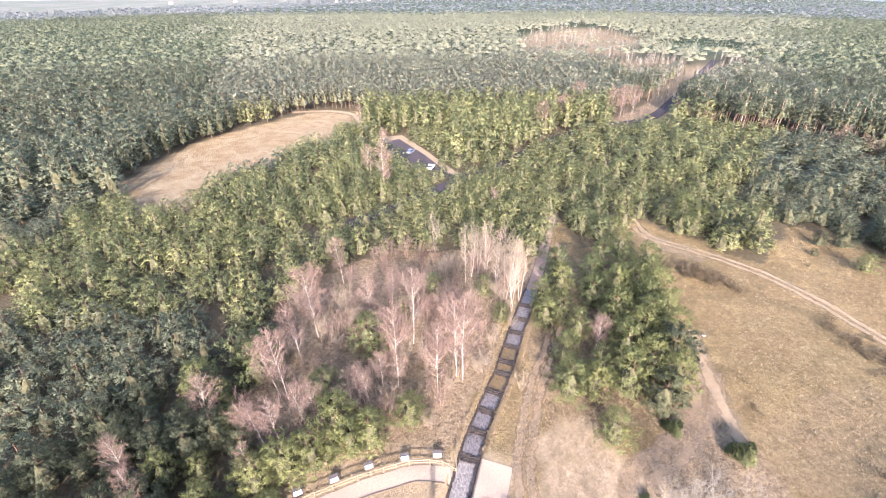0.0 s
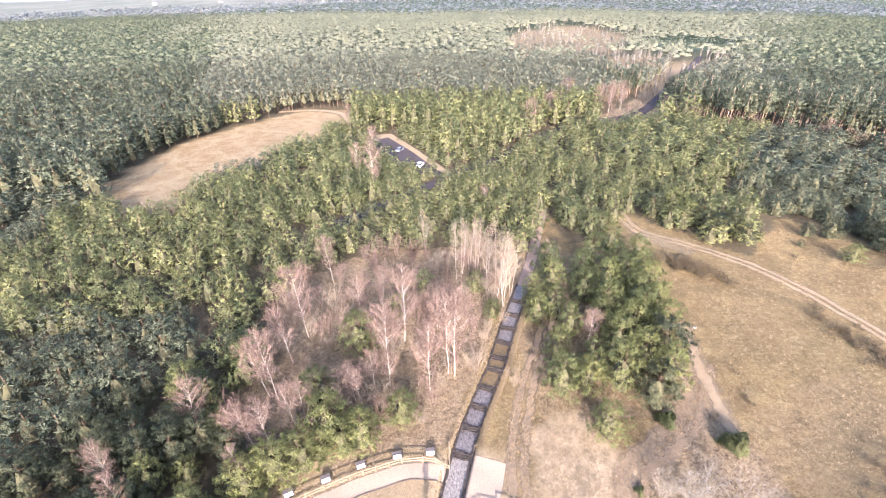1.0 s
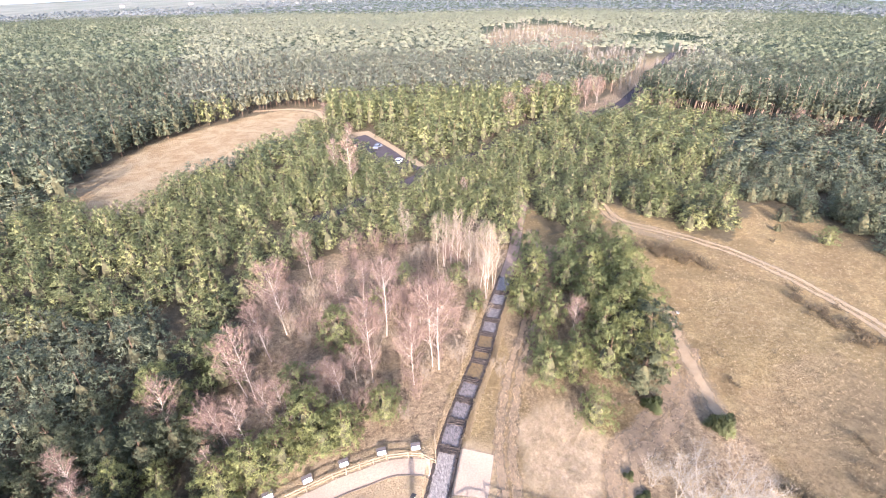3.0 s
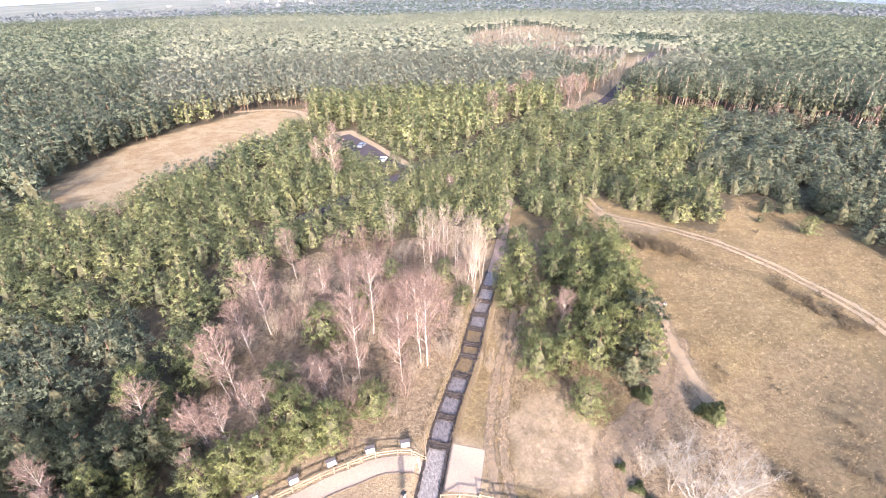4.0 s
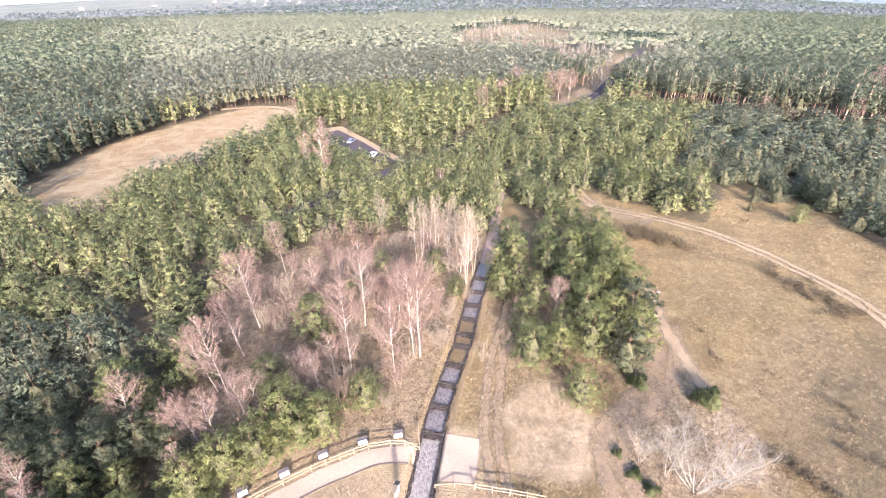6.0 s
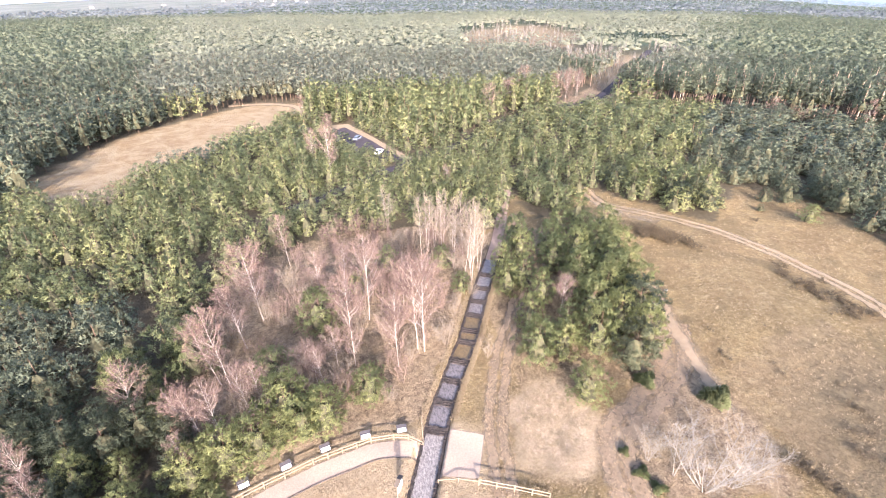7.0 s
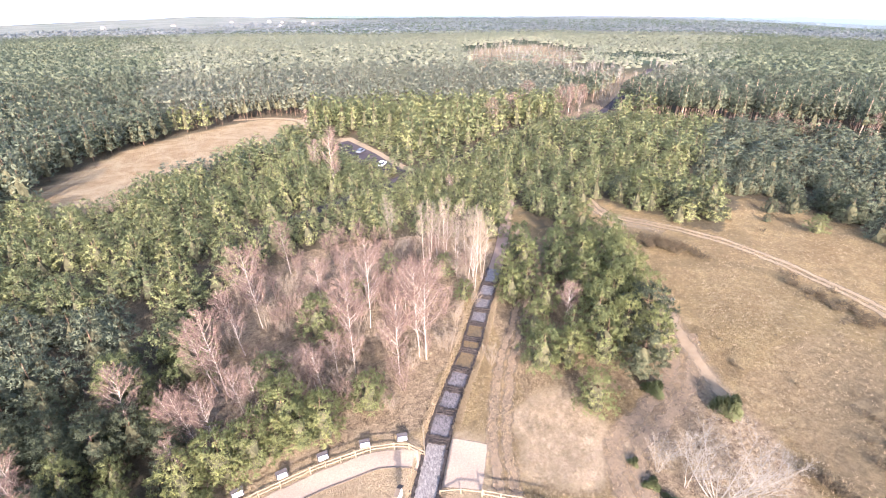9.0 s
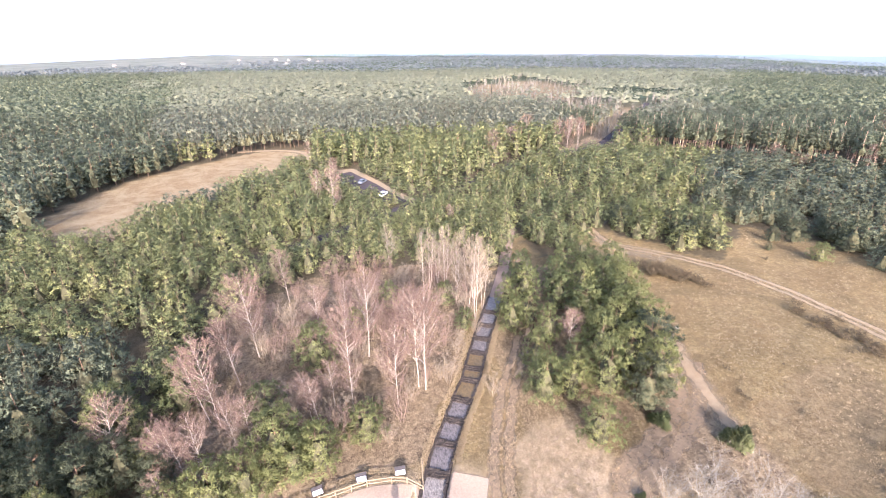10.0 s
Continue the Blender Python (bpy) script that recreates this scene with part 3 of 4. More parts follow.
CLUMP = [(26.5, 71.0, 8, 1.0), (33.1, 72.9, 8, 1.0), (21.4, 61.4, 7.5, 1.0), (24.7, 63.5, 7, 1.0), (25.8, 57.5, 8, 0.95), (20.8, 45.4, 8.4, 1.1), (24.6, 45.6, 7.2, 1.0), (24.6, 37.6, 6.4, 1.15), (29.6, 45.4, 9.6, 1.1), (26.6, 49.4, 7.2, 0.9), (37.9, 49.8, 9.6, 1.05), (36.3, 44.8, 9, 1.05), (33.0, 41.9, 8, 1.1), (36.3, 68.2, 9, 1.0), (40.3, 68.8, 9, 1.0), (43.0, 65.6, 9, 1.0), (31.4, 58.6, 7.5, 0.9), (31.8, 52.0, 9, 1.0), (38.6, 58.4, 9, 1.0), (40.4, 54.3, 9, 1.05), (33.5, 61.0, 9, 1.0), (34.2, 48.4, 8.8, 1.0)]
CLUMP += [(37.2, 79.1, 8, 1.0), (43.4, 83.3, 8, 1.0), (27.6, 77.0, 8, 1.0), (39.6, 63.0, 9, 1.0), (35.6, 55.4, 8.6, 1.0), (44.2, 71.0, 8.5, 1.0), (46.0, 76.4, 8, 1.0), (40.4, 74.6, 8, 1.0), (21.8, 67.0, 7.5, 0.9), (41.8, 60.2, 8.6, 1.0), (31.6, 67.0, 8, 1.0), (22.2, 52.4, 7.4, 0.85)]
for x, y, tall, wide in CLUMP:
    pine(x, y, tall * 0.97, dice, wide * dice.uniform(0.8, 0.92), [NEAR_PINES[k] for k in (0, 2, 3, 5, 0, 2, 3, 5, 4)], "broad Scots pine in a clump on the heath", "pine clump")
LONE = [(-9.0, 57.6, 7.8), (-2.4, 42.4, 6), (-11.8, 39.6, 8.8), (-7.6, 38.8, 7.6), (-9.8, 38.2, 7.0), (-14.3, 47.2, 6.5), (-25.4, 51.6, 8.5), (-14.8, 36.2, 7.2), (-17.5, 35.2, 7), (-12.6, 37.4, 6), (-20.5, 33.5, 6.5), (2, 72, 6), (-3, 66, 5), (12, 72, 5), (14, 64, 4)]
for x, y, tall in LONE:
    pine(x, y, tall, dice, dice.uniform(0.95, 1.1), [NEAR_PINES[k] for k in (0, 2, 3, 5)], "young pine standing among bare birches", "pines among birches")
EDGE = [(60.5, 99.2, 6.5), (66.2, 93.6, 6), (69.1, 92.3, 6), (68.5, 85.0, 6), (73.2, 86.7, 6), (72.7, 80.8, 5), (86.8, 81.5, 4), (82.9, 77.8, 2), (87.5, 70.4, 4.5), (91.3, 80.1, 6), (99.7, 79.7, 6), (97.4, 73.0, 8), (65.8, 99.5, 7)]
for x, y, tall in EDGE:
    pine(x, y, tall, dice, 1.1, [NEAR_PINES[k] for k in (0, 1, 4)], "young pine at the edge of the heath", "pines at the forest edge")


# ---- the forest ----
def stand(x, y):
    """What grows at a place: (height, crown radius, spacing), or None."""
    if inside(x, y, MEADOW) or inside(x, y, HEATH) or inside(x, y, PARKING) or inside(x, y, VERGE):
        return None
    if off_line(x, y, ROAD) < (0.0 if x < -30 else 3.5 if x < 22 else 2.4 if x < 84 else 15.0 if x < 126 else 6.0) or inside(x, y, FARMS):
        return None
    if inside(x, y, FELLED) and noise.noise(Vector((x / 45, y / 30, 7))) > 0.2:
        return (8.0, 1.6, 4.0)
    if cleared(x, y) or inside(x, y, SCRUBLAND):
        return None
    rim = rim_of(x, y)
    if -66 < x < 14 and 100 < y < 200 and y - 134 > 1.02 * (x - 9):
        return (7.2 - 1.4 * (off_line(x, y, PARKING) < 15), 3.1, 4.2)
    old = (x > 60 and y > 190 - 1.15 * max(0, x - 118) and x > 100) or y > 200 - 0.15 * x or (x < -70 and y > 128) or (x > -2 and y > 160 and off_line(x, y, ROAD) < 60 and y - 134 > 0.9 * (x - 9)) or x > 170
    if x > 112 and 0 < rim < 80:
        return (16.0, 3.2, 5.4)
    return (13.5, 3.3, 5.4) if old else (6.4, 3.0, 4.0)


def plant():
    """Jittered places of the trees, by distance: near, middle, far, farthest."""
    rng = random.Random(11)
    near, middle, far, farthest = [], [], [], []
    for cell, r0, r1, bucket in ((3.9, 0, 62, None), (4.3, 62, 150, None), (5.3, 150, 420, far), (9.6, 330, 1150, farthest)):
        n = int(r1 / cell) + 1
        for j in range(-int(40 / cell), n):
            for i in range(-n, n):
                x, y = (i + rng.uniform(-0.42, 0.42)) * cell, (j + rng.uniform(-0.42, 0.42)) * cell
                r = math.hypot(x, y)
                if not r0 <= r < r1:
                    continue
                az = math.degrees(math.atan2(x, y))
                if r > 70 and not (-54 < az < 65 if r < 100 else -47 < az < 61 if r < 180 else -44 < az < 58):
                    continue
                kind = stand(x, y)
                if kind is None:
                    continue
                if rng.random() < 0.07:
                    continue
                tall = kind[0] * (rng.uniform(0.62, 1.15) if r < 150 else rng.uniform(0.8, 1.1))
                if bucket is None:
                    if kind[2] > 5 and rng.random() < 0.45:
                        continue
                    (near if r < 62 else middle).append((x, y, tall, kind[1]))
                else:
                    blend = smooth(r, 330, 420)
                    if (bucket is far and rng.random() < 1 - blend) or (bucket is farthest and rng.random() < blend):
                        bucket.append((x, y, tall, kind[1]))
    return near, middle, far, farthest


NEAR, MIDDLE, FAR, FARTHEST = plant()
NEAR.sort(key=lambda p: math.hypot(p[0] + 8, p[1] - 36))
for x, y, tall, rad in NEAR[:92]:
    # Lower-left pines get darker needles in place of shade and vignetting.
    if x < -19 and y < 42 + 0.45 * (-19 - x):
        pine(x, y, tall, dice, dice.uniform(0.76, 0.98), [NEAR_PINES[k] for k in (1, 4, 1, 4, 0)], "young pine with blue-green needles darkened for shade")
    else:
        pine(x, y, tall, dice, dice.uniform(0.76, 0.98))
MIDDLE += NEAR[92:]


def forest(name, places, templates, label, own_radius, material, bark=PINE_BARK):
    """Many trees as one mesh: each place takes one of the templates (triangles, their material slots, the ways they are shaded)."""
    rng = np.random.default_rng(len(places))
    pick = rng.integers(0, len(templates), len(places))
    chunks, tints, slots, ways = [], [], [], []
    spots = np.array([(x, y, height(x, y), tall, rad) for x, y, tall, rad in places])
    for k, (tris, slot, out) in enumerate(templates):
        p = spots[pick == k]
        if not len(p):
            continue
        a = rng.uniform(0, 6.283, len(p))
        c, s = np.cos(a)[:, None, None], np.sin(a)[:, None, None]
        wide = (p[:, 4] / own_radius * rng.uniform(0.85, 1.2, len(p)))[:, None, None]
        t = tris[None]
        x = (t[..., 0] * c - t[..., 1] * s) * wide + p[:, 0, None, None]
        y = (t[..., 0] * s + t[..., 1] * c) * wide + p[:, 1, None, None]
        z = t[..., 2] * p[:, 3, None, None] + p[:, 2, None, None]
        chunks.append(np.stack((x, y, z), -1).reshape(-1, 3, 3))
        o = np.stack((out[None, :, 0] * c[..., 0] - out[None, :, 1] * s[..., 0], out[None, :, 0] * s[..., 0] + out[None, :, 1] * c[..., 0], np.broadcast_to(out[None, :, 2], (len(p), len(out)))), -1)
        ways.append(o.reshape(-1, 3))
        tints.append(np.repeat(rng.uniform(0, 1, len(p)), len(tris)))
        slots.append(np.tile(slot, len(p)))
    me = sliver_mesh(name, np.concatenate(chunks), [material, SHADED_TWIGS, bark], np.concatenate(tints), np.concatenate(ways))
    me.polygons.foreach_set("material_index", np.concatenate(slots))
    return tagged(new(name, me), label, "forest", kind="stuff")


def template(seed, tall, thick, leafy, *how):
    """Crown and trunk of a tree one metre high in z (x and y in metres); leafy: the inner mass is needles too."""
    tris, out, needles = crown_of(seed, tall, *how)
    tris[..., 2] /= tall
    slots = np.zeros(len(tris), np.int32)
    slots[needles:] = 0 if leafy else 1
    if not thick:
        return tris, slots, out
    w, wo = [], []
    for a in (0, 2.1, 4.2):
        p, q = (math.cos(a) * thick, math.sin(a) * thick), (math.cos(a + 2.1) * thick, math.sin(a + 2.1) * thick)
        w += [[(*p, -0.03), (*q, -0.03), (q[0] * 0.3, q[1] * 0.3, 0.9)], [(*p, -0.03), (q[0] * 0.3, q[1] * 0.3, 0.9), (p[0] * 0.3, p[1] * 0.3, 0.9)]]
        wo += [(math.cos(a + 1.05), math.sin(a + 1.05), 0)] * 2
    return np.concatenate((tris, np.array(w))), np.concatenate((slots, np.full(len(w), 2, np.int32))), np.concatenate((out, np.array(wo)))


YOUNG = [template(40 + i, 6.4, 0.08, False, 2.2, 0.05, 6, 7, 2, 10, 0.42, 0.38, 0.23, 2.0, 0.45, 6, 2, 0.6) for i in range(6)]


def shade_toned(x, y):
    """Where pines take darker needles that stand in for shade and vignetting."""
    if math.hypot(x, y) > 150:
        side = math.degrees(math.atan2(x, y)) + 9 * noise.noise(Vector((x / 60, y / 60, 8)))
        return side < -20 or side > 38
    wave = 6 * noise.noise(Vector((x / 20, y / 20, 3)))
    return (x > 84 + wave and y < 104 + 0.45 * (x - 84) + wave) or (x < -34 + wave and y < 66 + wave) or (x < -88 + wave and y < 175)


forest("young_pine_forest", [t for t in MIDDLE if not shade_toned(t[0], t[1])], YOUNG, "dense young pine plantation with uneven olive-green crowns", 2.75, PINE)
forest("young_pine_forest", [t for t in MIDDLE if shade_toned(t[0], t[1])], YOUNG, "young pine plantation with blue-green crowns darkened for shade", 2.75, PINE_TALL)
forest("pine_forest", [t for t in FAR if t[3] == 3.2], [template(50 + i, 16.0, 0.2, False, 2.3, 0.4, 6, 6, 2, 6, 0.7, 0.75, 0.28, 2.1, 0.4, 6, 2, 0.6) for i in range(5)], "tall pine stand with bare reddish lower trunks", 2.9, PINE_TALL, ORANGE_BARK)
ROUND = [template(60 + i, 13.5, 0.12, False, 2.3, 0.14, 6, 6, 2, 4, 0.75, 0.85, 0.3, 2.1, 0.45, 6, 3, 0.8) for i in range(6)]
BEHIND = [template(70 + i, 13.5, 0.12, False, 2.4, 0.28, 4, 4, 1, 7, 0.9, 0.95, 0.34, 2.1, 0.5, 5, 2, 1.0) for i in range(6)]
DISTANT = [template(80 + i, 15.0, 0.0, True, 3.4, 0.45, 2, 3, 1, 3, 1.1, 1.3, 0.36, 2.4, 0.9, 5, 2, 1.2) for i in range(5)]
OLD = [t for t in FAR if t[3] != 3.2]
# Side stands reuse the tall pines' dark needles in place of shade.
for dark, needles, far_needles in ((False, PINE, PINE_FAR_HAZED), (True, PINE_TALL, PINE_TALL)):
    tone = "shade-darkened blue-green" if dark else "olive-green"
    chosen = [t for t in OLD if shade_toned(t[0], t[1]) == dark]
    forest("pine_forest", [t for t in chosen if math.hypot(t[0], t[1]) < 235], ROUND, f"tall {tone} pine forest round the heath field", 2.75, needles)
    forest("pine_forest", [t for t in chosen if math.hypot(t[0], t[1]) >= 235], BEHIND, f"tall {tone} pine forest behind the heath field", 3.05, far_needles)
    forest("far_woods", [t for t in FARTHEST if shade_toned(t[0], t[1]) == dark], DISTANT, f"distant {tone} pine woods reaching to the horizon", 3.0, far_needles)


def horizon_woods():
    rng = random.Random(8)
    out = []
    for ring in range(38):
        r = 1150 * (1.034 ** ring)
        n = int(r * 1.85 / 18)
        for i in range(n):
            az = radians(-46 + 106 * (i + rng.random()) / n)
            q = r * rng.uniform(0.985, 1.015)
            x, y = q * math.sin(az), q * math.cos(az)
            if not inside(x, y, FARMS):
                out.append((x, y, 15 * rng.uniform(0.8, 1.3), 6.0))
    return out


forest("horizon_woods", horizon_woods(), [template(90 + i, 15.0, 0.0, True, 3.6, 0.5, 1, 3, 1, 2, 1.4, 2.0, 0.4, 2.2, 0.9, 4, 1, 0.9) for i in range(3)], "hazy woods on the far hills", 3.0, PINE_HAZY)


def bare_template(seed):
    """A thin leafless tree one metre high in z: a stem and a spray of twigs."""
    rng = np.random.default_rng(seed)
    at = np.column_stack((rng.normal(0, 0.35, 34), rng.normal(0, 0.35, 34), rng.uniform(0.3, 0.8, 34)))
    way = unit(np.column_stack((at[:, :2] * 0.8, np.full(34, 3.0))) + rng.normal(0, 0.25, (34, 3)))
    twigs = np.stack((at + np.array((0.06, 0, 0)), at - np.array((0.06, 0, 0)), at + way * np.array((1.2, 1.2, 0.22))), 1)
    stem = np.array([[(-0.07, 0, 0), (0.07, 0, 0), (0, 0, 0.95)], [(0, -0.07, 0), (0, 0.07, 0), (0, 0, 0.95)]])
    out = unit(np.concatenate((twigs, stem)).mean(1) * np.array((1, 1, 0)) + np.array((0, -0.4, 0.5)))
    return np.concatenate((twigs, stem)), np.array([0] * 34 + [2] * 2, np.int32), out


def cleared_places():
    rng = random.Random(41)
    out = []
    while len(out) < 620:
        x, y = rng.uniform(110, 320), rng.uniform(340, 790)
        if len(out) > 420:
            x, y = rng.uniform(112, 262), rng.uniform(222, 390)
        if (cleared(x, y) and not inside(x, y, PLANTING) or inside(x, y, SCRUBLAND)) and noise.noise(Vector((x / 30, y / 30, 2))) > -0.05:
            out.append((x, y, rng.uniform(5, 14), 1.2))
    return out


forest("cleared_wood", cleared_places(), [bare_template(300 + i) for i in range(4)], "thin leafless trees on a cleared forest plot", 1.2, TWIG_GREY, TWIG_PALE)


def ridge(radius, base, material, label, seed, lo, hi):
    """A far line of hills, as a strip that stands on the land and glows faintly for haze."""
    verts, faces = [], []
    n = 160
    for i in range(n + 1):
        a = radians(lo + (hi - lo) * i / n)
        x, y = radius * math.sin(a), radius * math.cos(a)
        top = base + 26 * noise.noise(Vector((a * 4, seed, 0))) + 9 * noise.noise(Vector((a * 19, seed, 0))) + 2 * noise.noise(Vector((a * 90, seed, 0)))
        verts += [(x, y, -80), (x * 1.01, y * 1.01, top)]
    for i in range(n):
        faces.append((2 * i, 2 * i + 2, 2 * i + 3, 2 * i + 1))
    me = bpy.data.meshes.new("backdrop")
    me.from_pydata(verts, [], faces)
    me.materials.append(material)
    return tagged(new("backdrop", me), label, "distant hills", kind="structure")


ridge(4650, 44, FAR_RIDGE, "horizon hills with a pale blue haze glow", 1.5, -180, 180)
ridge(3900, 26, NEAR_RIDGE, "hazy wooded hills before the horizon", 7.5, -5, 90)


# ---- the stream ----
def stream_side(y):
    a, b = Vector((stream_x(y - 0.4), y - 0.4)), Vector((stream_x(y + 0.4), y + 0.4))
    d = (b - a).normalized()
    return Vector((stream_x(y), y)), d, Vector((d.y, -d.x))


def pool(name, y0, y1, material, label):
    bm = bmesh.new()
    n = max(2, int((y1 - y0) / 0.7))
    rows = []
    for i in range(n + 1):
        y = y0 + (y1 - y0) * i / n
        c, d, side = stream_side(y)
        rows.append([bm.verts.new((*(c + side * (1.36 * (k / 4 - 1))), water_level((y0 + y1) / 2) + 0.012 * noise.noise(Vector((c.x + k, c.y, 2))))) for k in range(9)])
    for a, b in zip(rows, rows[1:]):
        for k in range(8):
            bm.faces.new((a[k], a[k + 1], b[k + 1], b[k]))
    ob = part(name, bm, material)
    return tagged(ob, label, "water", kind="structure")


pool("water", 15.5, 37.1, WATER_FAST, "grey rippling water in the stone-lined stream")
stops = STEP_Y + [73.2]
for i, (y0, y1) in enumerate(zip(stops, stops[1:])):
    brown = i in (3, 4, 5)
    pool("water", y0 + 0.12, y1 - 0.12, WATER_BROWN if brown else WATER, "shallow brown pool between two weirs" if brown else "dark still pool between two weirs")


def stone(bm, at, size, rng, turn=0.0, loose=15):
    """A rough block: a cube with its corners pushed about and its edges cut."""
    made = bmesh.ops.create_cube(bm, size=1, matrix=pose(*at, rng.uniform(-8, 8), rng.uniform(-8, 8), turn + rng.uniform(-loose, loose)) @ Matrix.Diagonal((*size, 1)))
    for v in made["verts"]:
        v.co += Vector((rng.uniform(-0.12, 0.12) * size[0], rng.uniform(-0.12, 0.12) * size[1], rng.uniform(-0.15, 0.15) * size[2]))


rock_dice = random.Random(21)
for k, y in enumerate(STEP_Y):
    c, d, side = stream_side(y)
    root = new("weir")
    z = water_level(y + 0.3)
    head_turn = math.degrees(math.atan2(side.y, side.x))
    for j in range(21):
        bm = bmesh.new()
        u = (j % 7 - 3) * 0.42
        p = c + side * u - d * (0.34 * (j // 7))
        stone(bm, (p.x + rock_dice.uniform(-0.06, 0.06), p.y + rock_dice.uniform(-0.06, 0.06), z - 0.1 - 0.06 * (j // 7)), (0.46, 0.42, 0.44), rock_dice, head_turn)
        part("stone", bm, WET_STONE, root)
    bm = bmesh.new()
    tube(bm, [(*(c - side * 1.55 + d * 0.1), z + 0.0), (*(c + side * 1.55 + d * 0.1), z + 0.0)], [0.1, 0.1], 7)
    part("beam", bm, WET_STONE, root, "dark wet timber beam")
    tagged(root, "low weir of wet dark stones across the stream", "weir", "stream weirs")


def bank(sign):
    """The dark stone lining along one side of the stream, as one mesh."""
    rng = random.Random(5 + sign)
    bm = bmesh.new()
    y = 15.8
    while y < 73:
        c, d, side = stream_side(y)
        p = c + side * (sign * (1.27 + rng.uniform(-0.06, 0.06)))
        w = water_level(y)
        ln = rng.uniform(0.4, 0.75)
        stone(bm, (p.x, p.y, w + 0.05), (0.32, ln, 0.38), rng, math.degrees(math.atan2(d.y, d.x)) - 90, 4)
        if y < 30:
            q = c + side * (sign * (1.72 + rng.uniform(-0.1, 0.1)))
            stone(bm, (q.x, q.y, w + 0.22), (0.3, ln, 0.3), rng, math.degrees(math.atan2(d.y, d.x)) - 90, 5)
        y += ln * 0.86
    return tagged(part("stone_lining", bm, WET_STONE), "dark stones lining the bank of the stream", "stones", kind="stuff")


bank(-1)
bank(1)


# ---- path, pad, fences, boards ----
PATH_LINE = [(3.0, 34.15), (0, 34.7), (-2.3, 34.75), (-5.1, 34.0), (-7.6, 33.3), (-10.5, 32.2), (-14, 30.7), (-19, 28.0), (-26, 24)]
ribbon("gravel_path", PATH_LINE, 2.5, GRAVEL, "pale gravel path along the timber fence", "path", 0.05, 0.5)
side_line = []
for a, b in zip(glide(PATH_LINE, 0.6), glide(PATH_LINE, 0.6)[1:]):
    d = (b - a).normalized()
    q = a + Vector((-d.y, d.x)) * 1.2
    side_line.append((q.x, q.y, height(q.x, q.y) + 0.07))
bm = bmesh.new()
tube(bm, side_line, [0.07] * len(side_line), 5)
tagged(part("path_edging", bm, DARK_WOOD), "low dark timber edging along the gravel path", "path edging", kind="structure")
patch("gravel_pad", [(6.5, 36.6), (10.7, 34.8), (8.6, 29.2), (4.2, 30.4)], GRAVEL, "square pale gravel platform beside the stream", "path", 0.05, 0.35)


def fence(pts, tall, rails, label, group):
    """Posts with round rails between them; each a part."""
    root = new("fence")
    line = [(Vector(p)) for p in pts]
    posts = []
    for a, b in zip(line, line[1:]):
        n = max(1, round((b - a).length / 2.1))
        posts += [a + (b - a) * i / n for i in range(n)]
    posts.append(line[-1])
    rng = random.Random(len(posts))
    for p in posts:
        bm = bmesh.new()
        z = height(p.x, p.y)
        tube(bm, [(p.x, p.y, z - 0.2), (p.x, p.y, z + tall + 0.06), (p.x, p.y, z + tall + 0.1)], [0.075, 0.07, 0.045], 8)
        part("post", bm, TIMBER, root)
    for a, b in zip(posts, posts[1:]):
        for f in rails:
            bm = bmesh.new()
            over = (b - a).normalized() * 0.06
            pts3 = []
            for k in range(3):
                q = (a - over).lerp(b + over, k / 2)
                za, zb = height(a.x, a.y), height(b.x, b.y)
                pts3.append((q.x, q.y, za + (zb - za) * k / 2 + tall * f + rng.uniform(-0.012, 0.012)))
            tube(bm, pts3, [0.072, 0.068, 0.064], 8)
            part("rail", bm, TIMBER, root)
    return tagged(root, label, "fence", group)


fence([(3.35, 35.1), (0.1, 35.9), (-2.5, 35.9), (-5.7, 35.1), (-8.8, 34.2), (-11.7, 33.1), (-13.7, 32.3), (-19.5, 29.6), (-26, 26)], 1.0, (0.95, 0.5), "pale weathered post-and-rail fence along the path", "fences")
fence([(4.3, 30.0), (8.3, 28.7)], 0.75, (0.95,), "low timber rail beside the gravel platform", "fences")
fence([(8.35, 28.65), (11.8, 27.3), (15.1, 25.9)], 1.05, (0.97, 0.5), "pale timber fence on the dry grass", "fences")
fence([(3.4, 35.2), (3.6, 37.9)], 0.9, (0.95, 0.5), "short timber fence beside the stream", "fences")


def info_board(x, y, face):
    """A sloping reading board on two posts; face: degrees that it looks, clockwise from -y."""
    root = new("info_board")
    root.matrix_world = pose(x, y, height(x, y), 0, 0, face)
    for u in (-0.38, 0.38):
        bm = bmesh.new()
        box(bm, (0.1, 0.1, 0.6), (u, 0.06, 0.12), (0, 0, 0), 0.012)
        part("post", bm, DARK_WOOD, root)
    bm = bmesh.new()
    box(bm, (1.2, 0.95, 0.05), (0, 0.08, 0.46), (22, 0, 0), 0.01)
    part("backing", bm, GREY_BOARD, root, "dark grey board")
    bm = bmesh.new()
    box(bm, (1.0, 0.46, 0.03), (0, -0.12, 0.415), (22, 0, 0), 0.006)
    part("panel", bm, PANEL, root, "white printed panel")
    return tagged(root, "low sloping grey information board with a white panel by the path", "information board", "information boards")


for x, y, face in ((1.1, 36.9, 2), (-3.1, 36.8, 8), (-7.6, 35.8, 18), (-11.7, 34.3, 22), (-15.8, 32.8, 24)):
    info_board(x, y, face)

sign = new("signpost")
sign.matrix_world = pose(0.1, 29.0, height(0.1, 29.0), 0, 0, 62)
for u in (-0.42, 0.42):
    bm = bmesh.new()
    box(bm, (0.12, 0.12, 2.5), (u, 0, 1.2), (0, 0, 0), 0.012)
    part("post", bm, TIMBER, sign)
bm = bmesh.new()
